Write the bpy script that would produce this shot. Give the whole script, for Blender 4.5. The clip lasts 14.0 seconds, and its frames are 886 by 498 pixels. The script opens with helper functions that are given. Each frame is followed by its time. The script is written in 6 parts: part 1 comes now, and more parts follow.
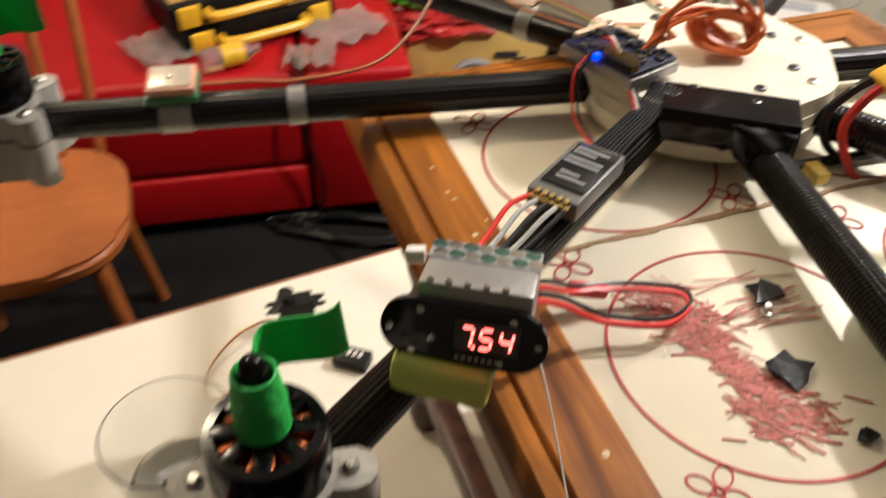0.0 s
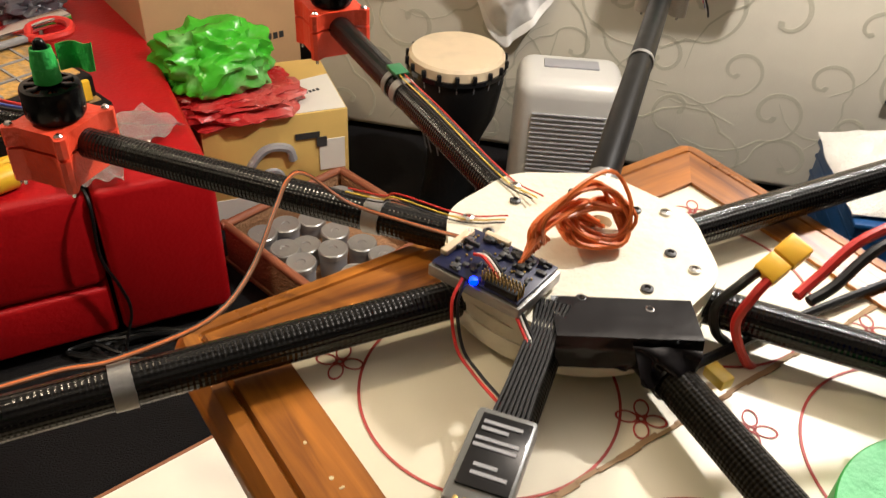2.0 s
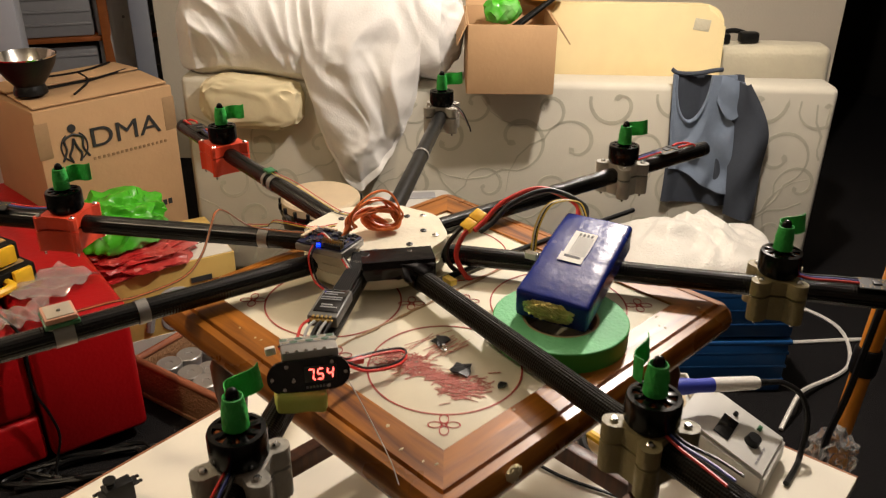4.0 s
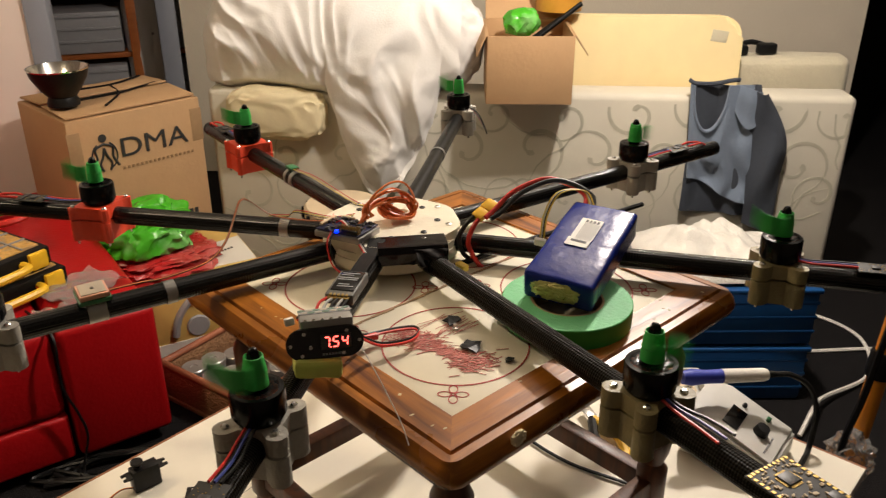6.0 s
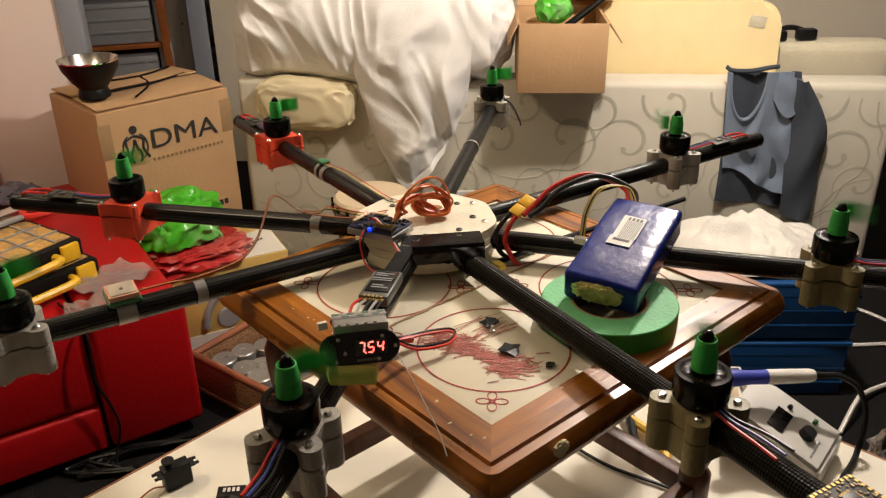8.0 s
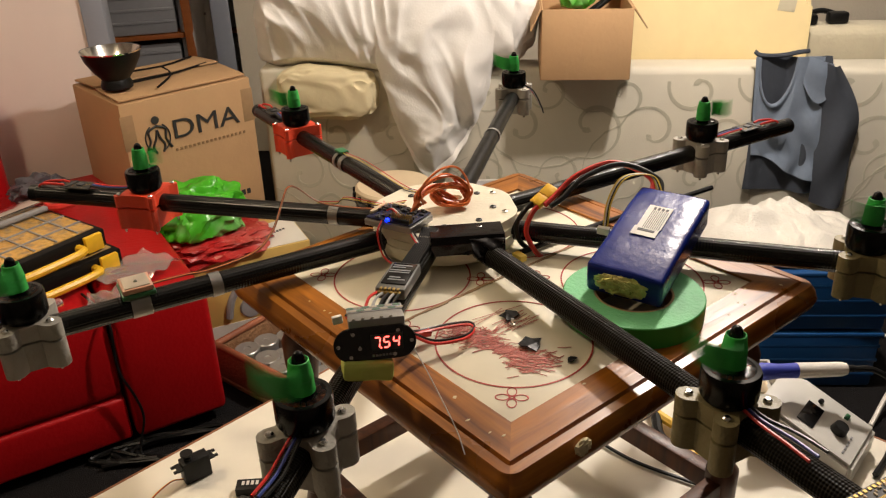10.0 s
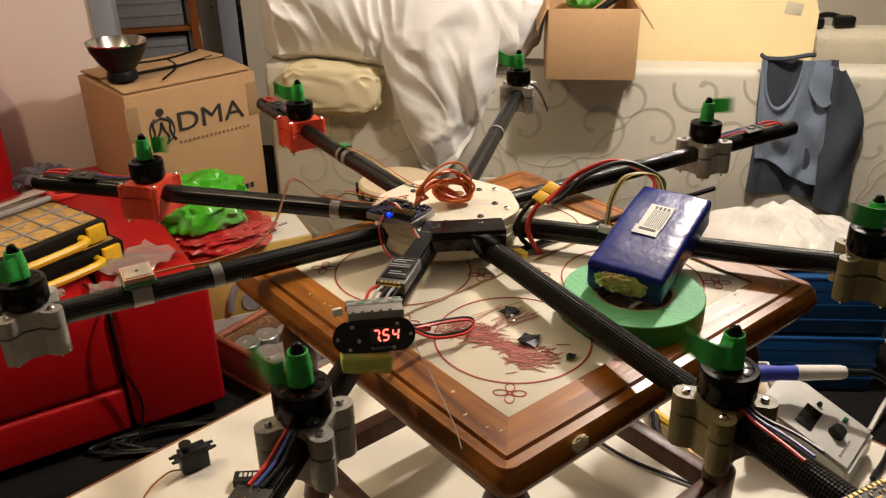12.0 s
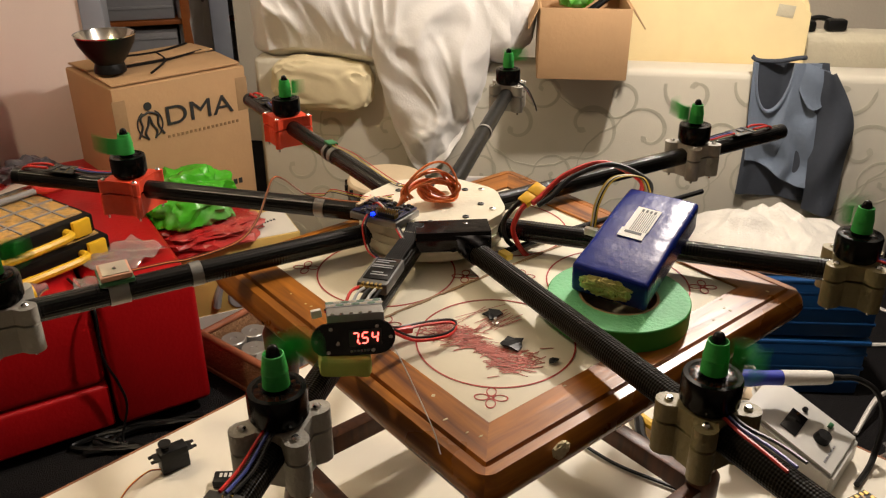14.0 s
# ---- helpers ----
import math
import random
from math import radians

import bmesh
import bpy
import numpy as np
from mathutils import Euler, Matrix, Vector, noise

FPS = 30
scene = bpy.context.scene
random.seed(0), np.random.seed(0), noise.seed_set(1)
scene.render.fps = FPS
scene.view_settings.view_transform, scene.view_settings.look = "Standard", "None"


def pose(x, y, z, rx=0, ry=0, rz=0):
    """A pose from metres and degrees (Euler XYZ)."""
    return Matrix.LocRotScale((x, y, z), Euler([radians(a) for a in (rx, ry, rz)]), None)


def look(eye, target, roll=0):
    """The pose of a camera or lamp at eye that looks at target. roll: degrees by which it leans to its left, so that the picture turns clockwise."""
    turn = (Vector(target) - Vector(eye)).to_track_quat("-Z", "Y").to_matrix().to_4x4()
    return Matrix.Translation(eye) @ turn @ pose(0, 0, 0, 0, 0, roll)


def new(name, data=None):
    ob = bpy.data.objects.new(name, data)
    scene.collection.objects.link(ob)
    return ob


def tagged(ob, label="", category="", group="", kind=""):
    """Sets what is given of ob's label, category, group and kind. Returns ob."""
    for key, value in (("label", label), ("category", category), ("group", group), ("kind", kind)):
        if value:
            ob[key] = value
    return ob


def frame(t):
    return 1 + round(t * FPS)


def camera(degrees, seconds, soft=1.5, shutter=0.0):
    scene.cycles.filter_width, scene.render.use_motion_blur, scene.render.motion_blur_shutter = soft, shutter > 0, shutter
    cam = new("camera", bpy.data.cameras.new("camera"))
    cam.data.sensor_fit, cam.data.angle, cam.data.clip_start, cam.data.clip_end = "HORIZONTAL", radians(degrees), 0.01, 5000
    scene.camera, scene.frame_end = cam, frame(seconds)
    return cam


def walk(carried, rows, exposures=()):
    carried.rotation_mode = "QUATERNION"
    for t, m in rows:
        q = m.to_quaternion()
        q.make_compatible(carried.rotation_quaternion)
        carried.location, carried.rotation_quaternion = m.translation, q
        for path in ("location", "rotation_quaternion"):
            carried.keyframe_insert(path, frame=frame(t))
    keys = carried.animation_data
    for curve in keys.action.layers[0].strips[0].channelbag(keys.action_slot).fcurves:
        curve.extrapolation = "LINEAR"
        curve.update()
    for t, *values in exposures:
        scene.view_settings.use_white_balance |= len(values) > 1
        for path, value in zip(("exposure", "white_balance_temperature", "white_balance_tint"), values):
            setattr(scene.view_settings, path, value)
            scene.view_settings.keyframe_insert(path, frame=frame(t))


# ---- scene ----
cam = camera(56.6, 14.0, 1.2, 0.7)
PATH = [
    (0, (-0.137, -0.553, 1.421), (-0.273, 0.945, 0.104), 0.9),
    (0.5, (-0.166, -0.52, 1.399), (-0.075, 1.066, 0.184), 2.1),
    (1, (-0.175, -0.514, 1.398), (-0.024, 1.038, 0.146), 0.9),
    (1.5, (-0.169, -0.476, 1.421), (0.108, 1.101, 0.223), 2.0),
    (2, (-0.176, -0.407, 1.471), (0.144, 1.132, 0.234), 3.5),
    (2.2, (-0.183, -0.406, 1.473), (0.145, 1.224, 0.362), 4.1),
    (2.5, (-0.187, -0.43, 1.526), (0.095, 1.293, 0.55), 2.3),
    (3, (-0.189, -0.572, 1.55), (0.134, 1.187, 0.654), 2.6),
    (3.5, (-0.235, -0.778, 1.576), (0.409, 0.907, 0.713), 1.4),
    (3.7, (-0.242, -0.869, 1.579), (0.387, 0.809, 0.693), 0.9),
    (5.8, (-0.248, -0.96, 1.563), (0.353, 0.75, 0.718), 0.2),
    (6, (-0.25, -0.959, 1.562), (0.325, 0.76, 0.717), 0.0),
    (6.5, (-0.25, -0.945, 1.561), (0.308, 0.773, 0.704), -0.1),
    (7, (-0.25, -0.944, 1.561), (0.286, 0.78, 0.7), -0.5),
    (7.5, (-0.247, -0.939, 1.558), (0.272, 0.785, 0.687), -0.9),
    (8, (-0.249, -0.924, 1.56), (0.258, 0.803, 0.689), -0.9),
    (10.3, (-0.237, -0.905, 1.552), (0.2, 0.83, 0.657), -1.8),
    (10.5, (-0.24, -0.909, 1.555), (0.191, 0.829, 0.664), -1.7),
    (11, (-0.239, -0.91, 1.555), (0.189, 0.826, 0.659), -1.7),
    (11.5, (-0.238, -0.91, 1.554), (0.18, 0.827, 0.655), -1.8),
    (12, (-0.237, -0.908, 1.55), (0.204, 0.824, 0.652), -0.9),
    (12.5, (-0.235, -0.906, 1.546), (0.221, 0.823, 0.652), -0.5),
    (13, (-0.234, -0.904, 1.546), (0.238, 0.824, 0.656), -0.4),
    (13.5, (-0.232, -0.902, 1.545), (0.233, 0.826, 0.652), -0.5),
    (14, (-0.226, -0.898, 1.548), (0.235, 0.826, 0.644), 0.1),
]
walk(cam, [(t, look(eye, target, roll)) for t, eye, target, roll in PATH],
     exposures=((0, 0.45, 5750, 10), (1, 0.40, 5750, 10), (1.5, 0.32, 5800, 10), (2, 0.45, 5900, 10), (2.5, 0.43, 6050, 11), (3, 0.17, 6200, 12), (3.7, 0, 6300, 12), (6, 0, 6350, 12), (14, 0, 6350, 12)))

# ---- light ----
world = bpy.data.worlds.new("world")
scene.world = world
world.use_nodes = True
world.node_tree.nodes["Background"].inputs[0].default_value = (0.9, 0.8, 0.65, 1)
world.node_tree.nodes["Background"].inputs[1].default_value = 0.005


def lamp(name, kind, where, target, power, colour, size):
    data = bpy.data.lights.new(name, kind)
    data.energy, data.color = power, colour
    if kind == "AREA":
        data.size = size
    else:
        data.shadow_soft_size = size
    ob = new(name, data)
    ob.matrix_world = look(where, target)
    return ob


lamp("main_bulb", "POINT", (1.02, 0.80, 2.22), (0, 0, 1), 118, (1.0, 0.885, 0.755), 0.05)
lamp("second_bulb", "POINT", (-1.25, 0.75, 2.4), (0, 0.6, 0), 40, (1.0, 0.80, 0.52), 0.06)
lamp("back_room_bulb", "POINT", (0.2, 4.4, 2.3), (0, 4.4, 0), 6, (1.0, 0.78, 0.5), 0.06)


# ---- materials ----
def mat(name, colour, rough=0.5, metal=0.0, var=0.12, scale=40.0, bump=0.0, bump_scale=0.0, spec=0.5,
        stain=0.0, stain_scale=4.0, stain_colour=None, coat=0.0, transmission=0.0, glow=None, glow_power=0.0, sheen=0.0):
    m = bpy.data.materials.new(name)
    m.use_nodes = True
    nt = m.node_tree
    b = nt.nodes["Principled BSDF"]
    b.inputs["Roughness"].default_value = rough
    b.inputs["Metallic"].default_value = metal
    b.inputs["Specular IOR Level"].default_value = spec
    b.inputs["Coat Weight"].default_value = coat
    b.inputs["Coat Roughness"].default_value = 0.15
    b.inputs["Transmission Weight"].default_value = transmission
    b.inputs["Sheen Weight"].default_value = sheen
    if glow:
        b.inputs["Emission Color"].default_value = (*glow, 1)
        b.inputs["Emission Strength"].default_value = glow_power
    co = nt.nodes.new("ShaderNodeTexCoord")
    n1 = nt.nodes.new("ShaderNodeTexNoise")
    n1.inputs["Scale"].default_value = scale
    n1.inputs["Detail"].default_value = 5
    nt.links.new(co.outputs["Object"], n1.inputs["Vector"])
    mr = nt.nodes.new("ShaderNodeMapRange")
    mr.inputs["To Min"].default_value, mr.inputs["To Max"].default_value = 1 - var, 1 + var
    nt.links.new(n1.outputs["Fac"], mr.inputs["Value"])
    mix = nt.nodes.new("ShaderNodeMix")
    mix.data_type, mix.blend_type = "RGBA", "MULTIPLY"
    mix.inputs[0].default_value = 1
    mix.inputs[6].default_value = (*colour, 1)
    nt.links.new(mr.outputs["Result"], mix.inputs[7])
    out = mix.outputs[2]
    if stain > 0:
        n2 = nt.nodes.new("ShaderNodeTexNoise")
        n2.inputs["Scale"].default_value = stain_scale
        n2.inputs["Detail"].default_value = 8
        nt.links.new(co.outputs["Object"], n2.inputs["Vector"])
        ramp = nt.nodes.new("ShaderNodeMapRange")
        ramp.inputs["From Min"].default_value, ramp.inputs["From Max"].default_value = 0.5, 0.68
        ramp.inputs["To Max"].default_value = stain
        nt.links.new(n2.outputs["Fac"], ramp.inputs["Value"])
        mix2 = nt.nodes.new("ShaderNodeMix")
        mix2.data_type = "RGBA"
        sc = stain_colour or tuple(c * 0.5 for c in colour)
        mix2.inputs[7].default_value = (*sc, 1)
        nt.links.new(ramp.outputs["Result"], mix2.inputs[0])
        nt.links.new(out, mix2.inputs[6])
        out = mix2.outputs[2]
    nt.links.new(out, b.inputs["Base Color"])
    rr = nt.nodes.new("ShaderNodeMapRange")
    rr.inputs["To Min"].default_value, rr.inputs["To Max"].default_value = max(0.02, rough - 0.08), min(1, rough + 0.08)
    nt.links.new(n1.outputs["Fac"], rr.inputs["Value"])
    nt.links.new(rr.outputs["Result"], b.inputs["Roughness"])
    if bump > 0:
        n3 = nt.nodes.new("ShaderNodeTexNoise")
        n3.inputs["Scale"].default_value = bump_scale or scale
        n3.inputs["Detail"].default_value = 6
        nt.links.new(co.outputs["Object"], n3.inputs["Vector"])
        bp = nt.nodes.new("ShaderNodeBump")
        bp.inputs["Strength"].default_value = bump
        bp.inputs["Distance"].default_value = 0.01
        nt.links.new(n3.outputs["Fac"], bp.inputs["Height"])
        nt.links.new(bp.outputs["Normal"], b.inputs["Normal"])
    return m


def wood(name, dark, light, scale=6.0, rough=0.35, axis=0):
    m = bpy.data.materials.new(name)
    m.use_nodes = True
    nt = m.node_tree
    b = nt.nodes["Principled BSDF"]
    co = nt.nodes.new("ShaderNodeTexCoord")
    mp = nt.nodes.new("ShaderNodeMapping")
    sc = [14 * scale, 14 * scale, 14 * scale]
    sc[axis] = scale
    mp.inputs["Scale"].default_value = sc
    n = nt.nodes.new("ShaderNodeTexNoise")
    n.inputs["Scale"].default_value, n.inputs["Detail"].default_value, n.inputs["Distortion"].default_value = 1.0, 8, 0.6
    n2 = nt.nodes.new("ShaderNodeTexNoise")
    n2.inputs["Scale"].default_value, n2.inputs["Detail"].default_value = 9.0, 6
    cr = nt.nodes.new("ShaderNodeValToRGB")
    cr.color_ramp.elements[0].position, cr.color_ramp.elements[0].color = 0.3, (*dark, 1)
    cr.color_ramp.elements[1].position, cr.color_ramp.elements[1].color = 0.72, (*light, 1)
    mx = nt.nodes.new("ShaderNodeMix")
    mx.data_type, mx.blend_type = "RGBA", "MULTIPLY"
    mr = nt.nodes.new("ShaderNodeMapRange")
    mr.inputs["To Min"].default_value, mr.inputs["To Max"].default_value = 0.55, 1.35
    mx.inputs[0].default_value = 1
    nt.links.new(co.outputs["Object"], mp.inputs["Vector"])
    nt.links.new(mp.outputs["Vector"], n.inputs["Vector"])
    nt.links.new(co.outputs["Object"], n2.inputs["Vector"])
    nt.links.new(n.outputs["Fac"], cr.inputs["Fac"])
    nt.links.new(n2.outputs["Fac"], mr.inputs["Value"])
    nt.links.new(cr.outputs["Color"], mx.inputs[6])
    nt.links.new(mr.outputs["Result"], mx.inputs[7])
    nt.links.new(mx.outputs[2], b.inputs["Base Color"])
    r2 = nt.nodes.new("ShaderNodeMapRange")
    r2.inputs["To Min"].default_value, r2.inputs["To Max"].default_value = rough - 0.1, rough + 0.25
    nt.links.new(n2.outputs["Fac"], r2.inputs["Value"])
    nt.links.new(r2.outputs["Result"], b.inputs["Roughness"])
    bp = nt.nodes.new("ShaderNodeBump")
    bp.inputs["Strength"].default_value, bp.inputs["Distance"].default_value = 0.25, 0.002
    nt.links.new(n.outputs["Fac"], bp.inputs["Height"])
    nt.links.new(bp.outputs["Normal"], b.inputs["Normal"])
    return m


def braid(name, colour, around, per_metre, rough, bump, glint, spec=0.42):
    """A braided sleeve: diagonal strands crossing, by the tube's own unwrapped coordinates."""
    m = bpy.data.materials.new(name)
    m.use_nodes = True
    nt = m.node_tree
    b = nt.nodes["Principled BSDF"]
    uv = nt.nodes.new("ShaderNodeUVMap")
    sep = nt.nodes.new("ShaderNodeSeparateXYZ")
    nt.links.new(uv.outputs["UV"], sep.inputs[0])

    def op(kind, a, c):
        nd = nt.nodes.new("ShaderNodeMath")
        nd.operation = kind
        for i, v in enumerate((a, c)):
            if v is None:
                continue
            if isinstance(v, (int, float)):
                nd.inputs[i].default_value = v
            else:
                nt.links.new(v, nd.inputs[i])
        return nd.outputs[0]

    u = op("MULTIPLY", sep.outputs[0], around * 2 * math.pi)
    v = op("MULTIPLY", sep.outputs[1], per_metre * 2 * math.pi)
    s1 = op("SINE", op("ADD", u, v), None)
    s2 = op("SINE", op("SUBTRACT", u, v), None)
    h = op("MULTIPLY", s1, s2)
    h2 = op("ADD", op("MULTIPLY", h, 0.5), 0.5)
    cr = nt.nodes.new("ShaderNodeValToRGB")
    # gaps darkened and strand crests lightened in the colour, as shade and glint
    cr.color_ramp.elements[0].position, cr.color_ramp.elements[0].color = 0.3, (*[c * 0.35 for c in colour], 1)
    cr.color_ramp.elements[1].position, cr.color_ramp.elements[1].color = 0.8, (*glint, 1)
    nt.links.new(h2, cr.inputs["Fac"])
    nt.links.new(cr.outputs["Color"], b.inputs["Base Color"])
    b.inputs["Roughness"].default_value = rough
    b.inputs["Specular IOR Level"].default_value = spec
    bp = nt.nodes.new("ShaderNodeBump")
    bp.inputs["Strength"].default_value, bp.inputs["Distance"].default_value = bump, 0.0012
    nt.links.new(h2, bp.inputs["Height"])
    nt.links.new(bp.outputs["Normal"], b.inputs["Normal"])
    return m


CARBON = braid("carbon_sleeve", (0.008, 0.008, 0.008), 11, 150, 0.17, 0.45, (0.009, 0.0088, 0.0085))
CARBON_OPEN = braid("woven_sleeve", (0.005, 0.0045, 0.0035), 13, 180, 0.30, 0.7, (0.012, 0.0095, 0.005), 0.10)
TUBE = mat("carbon_tube", (0.007, 0.007, 0.007), 0.36, spec=0.16, var=0.2, scale=60)
BLACK = mat("black_plastic", (0.006, 0.006, 0.006), 0.42, spec=0.28, var=0.25, scale=90, bump=0.1)
GLOSS = mat("black_gloss", (0.01, 0.01, 0.011), 0.12, var=0.2, scale=30, stain=0.3, stain_colour=(0.03, 0.03, 0.03))
MOTOR = mat("motor_black", (0.003, 0.003, 0.003), 0.2, metal=0.0, spec=0.25, var=0.3, scale=60)
COPPER = mat("copper_winding", (0.5, 0.15, 0.05), 0.32, metal=0.85, var=0.3, scale=300, bump=0.3)
STEEL = mat("steel_screw", (0.7, 0.69, 0.66), 0.25, metal=1.0, var=0.15, scale=200)
GREY_PRINT = mat("grey_printed_plastic", (0.36, 0.34, 0.29), 0.42, var=0.14, scale=50, bump=0.2, bump_scale=220, stain=0.25, stain_scale=30)
TAN_PRINT = mat("tan_printed_plastic", (0.25, 0.21, 0.10), 0.42, var=0.14, scale=50, bump=0.2, bump_scale=220, stain=0.3, stain_scale=30)
RED_PRINT = mat("red_printed_plastic", (0.80, 0.07, 0.025), 0.4, var=0.12, scale=50, bump=0.2, bump_scale=220)
CREAM_PRINT = mat("cream_printed_plastic", (0.78, 0.73, 0.58), 0.45, var=0.06, scale=30, bump=0.12, bump_scale=160, stain=0.12, stain_scale=18, stain_colour=(0.5, 0.42, 0.26))
BLACK_TAPE = mat("black_electrical_tape", (0.006, 0.005, 0.006), 0.16, var=0.2, scale=40, bump=0.10, bump_scale=24, spec=0.25)
DUCT = mat("silver_duct_tape", (0.36, 0.35, 0.33), 0.34, metal=0.5, var=0.06, scale=60, bump=0.1, bump_scale=90)
GREEN_TAPE = mat("green_masking_tape", (0.03, 0.42, 0.06), 0.55, var=0.15, scale=80, bump=0.3, bump_scale=250)
ROLL_GREEN = mat("green_roll_side", (0.16, 0.55, 0.24), 0.6, var=0.12, scale=60, bump=0.2, bump_scale=200, stain=0.2, stain_scale=25)
ROLL_EDGE = mat("green_roll_edge", (0.035, 0.33, 0.05), 0.45, var=0.1, scale=40)
KRAFT = mat("brown_card_core", (0.35, 0.22, 0.11), 0.8, var=0.15, scale=60)
BATTERY = mat("blue_shrink_wrap", (0.005, 0.018, 0.20), 0.24, spec=0.35, var=0.2, scale=25, bump=0.3, bump_scale=18, stain=0.3, stain_scale=14, stain_colour=(0.02, 0.04, 0.20))
GOLD = mat("gold_foil_cells", (0.75, 0.66, 0.30), 0.3, metal=0.8, var=0.35, scale=140, bump=0.5)
PAPER = mat("white_label_paper", (0.8, 0.78, 0.72), 0.6, var=0.05, scale=60)
INK = mat("black_ink", (0.03, 0.03, 0.03), 0.6)
YELLOW = mat("yellow_plastic", (0.85, 0.50, 0.02), 0.38, var=0.1, scale=60)
WIRES = {k: mat(k + "_insulation", c, 0.4, var=0.12, scale=200) for k, c in dict(
    red=(0.62, 0.03, 0.02), black=(0.012, 0.012, 0.012), orange=(0.72, 0.17, 0.03), yellow=(0.75, 0.52, 0.05),
    white=(0.75, 0.72, 0.66), brown=(0.22, 0.09, 0.04), blue=(0.06, 0.08, 0.30), green=(0.05, 0.3, 0.08), grey=(0.4, 0.4, 0.38)).items()}
PCB_BLUE = mat("blue_circuit_board", (0.007, 0.011, 0.05), 0.35, var=0.3, scale=200)
PCB_BLACK = mat("black_circuit_board", (0.015, 0.013, 0.009), 0.6, var=0.4, scale=200)
PCB_GREEN = mat("green_circuit_board", (0.03, 0.16, 0.06), 0.4, var=0.2, scale=150)
GOLD_PAD = mat("gold_pads", (0.42, 0.29, 0.09), 0.45, metal=0.8, var=0.2, scale=300)
CHIP = mat("chip_resin", (0.05, 0.05, 0.05), 0.45)
LED_BLUE = mat("blue_led", (0.05, 0.1, 1.0), 0.3, glow=(0.0, 0.02, 1.0), glow_power=4)
LED_RED = mat("red_led_segment", (1, 0.05, 0.02), 0.3, glow=(1.0, 0.085, 0.06), glow_power=6)
CREAM_BOARD = mat("cream_board", (0.82, 0.76, 0.59), 0.4, var=0.04, scale=14, stain=0.14, stain_scale=9, stain_colour=(0.55, 0.47, 0.32), bump=0.04)
RED_INK = mat("red_ink", (0.42, 0.045, 0.03), 0.6, var=0.3, scale=120)
RED_SMEAR = mat("red_smear", (0.50, 0.15, 0.115), 0.65, var=0.35, scale=160)
TABLE_WOOD = wood("stained_table_wood", (0.12, 0.032, 0.003), (0.52, 0.185, 0.016), 5.0, 0.24)
DARK_WOOD = wood("dark_leg_wood", (0.040, 0.010, 0.003), (0.13, 0.038, 0.009), 5.0, 0.35, 2)
CHAIR_WOOD = wood("orange_chair_wood", (0.37, 0.105, 0.02), (0.47, 0.145, 0.032), 2.0, 0.4)
WHITE_TOP = mat("white_laminate", (0.82, 0.77, 0.65), 0.35, var=0.05, scale=20, stain=0.12, stain_scale=6, stain_colour=(0.6, 0.5, 0.33))
BOARD_EDGE = mat("chipboard_edge", (0.26, 0.10, 0.04), 0.7, var=0.3, scale=140)
RED_LEATHER = mat("red_leather", (0.41, 0.004, 0.006), 0.42, spec=0.3, var=0.1, scale=18, bump=0.18, bump_scale=90, stain=0.25, stain_scale=5, stain_colour=(0.36, 0.005, 0.008))
FLORAL = mat("floral_upholstery", (0.64, 0.60, 0.49), 0.75, var=0.05, scale=9, bump=0.07, bump_scale=180, sheen=0.2, stain=0.10, stain_scale=3)
SCROLL = mat("printed_scroll_cloth", (0.50, 0.475, 0.37), 0.8, var=0.1, scale=30, bump=0.2, bump_scale=140)
CREAM_CLOTH = mat("cream_upholstery", (0.56, 0.51, 0.37), 0.85, var=0.08, scale=20, bump=0.3, bump_scale=60, sheen=0.3)
BLANKET = mat("white_blanket_cloth", (0.80, 0.78, 0.74), 0.95, var=0.05, scale=12, bump=0.15, bump_scale=130, sheen=0.4)
TOWEL = mat("white_towel", (0.76, 0.73, 0.66), 0.95, var=0.06, scale=30, bump=0.6, bump_scale=160, sheen=0.4)
FOAM = mat("yellow_foam", (0.85, 0.70, 0.38), 0.9, var=0.06, scale=10, bump=0.06, bump_scale=140, stain=0.15, stain_scale=4, stain_colour=(0.7, 0.5, 0.2))
KHAKI = mat("cream_pillow_cloth", (0.66, 0.57, 0.36), 0.9, var=0.1, scale=14, bump=0.12, bump_scale=40)
CARD = mat("cardboard", (0.50, 0.31, 0.155), 0.8, var=0.07, scale=14, bump=0.1, bump_scale=60, stain=0.1, stain_scale=5, stain_colour=(0.36, 0.21, 0.10))
CARD_EDGE = mat("cardboard_inside", (0.30, 0.18, 0.09), 0.85, var=0.1, scale=40)
CARTON_WHITE = mat("printed_white_card", (0.74, 0.71, 0.63), 0.5, var=0.05, scale=16)
CARTON_YELLOW = mat("printed_yellow_card", (0.66, 0.45, 0.13), 0.5, var=0.08, scale=16)
# for the walls out of view: colour darkened to cut the bounced fill
WALL_DIM = mat("dimmed_unseen_wall", (0.22, 0.18, 0.15), 0.85, var=0.05, scale=5, bump=0.15, bump_scale=90)
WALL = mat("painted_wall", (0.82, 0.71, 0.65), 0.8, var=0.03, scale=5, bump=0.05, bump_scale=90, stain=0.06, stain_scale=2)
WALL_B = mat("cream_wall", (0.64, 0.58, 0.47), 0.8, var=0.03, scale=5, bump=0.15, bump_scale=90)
# ceiling out of view, greyed so that less light bounces back down
CEIL = mat("dimmed_ceiling", (0.45, 0.42, 0.38), 0.9, var=0.03, scale=5)
FRAME_GREY = mat("grey_door_frame", (0.27, 0.29, 0.34), 0.45, var=0.06, scale=12)
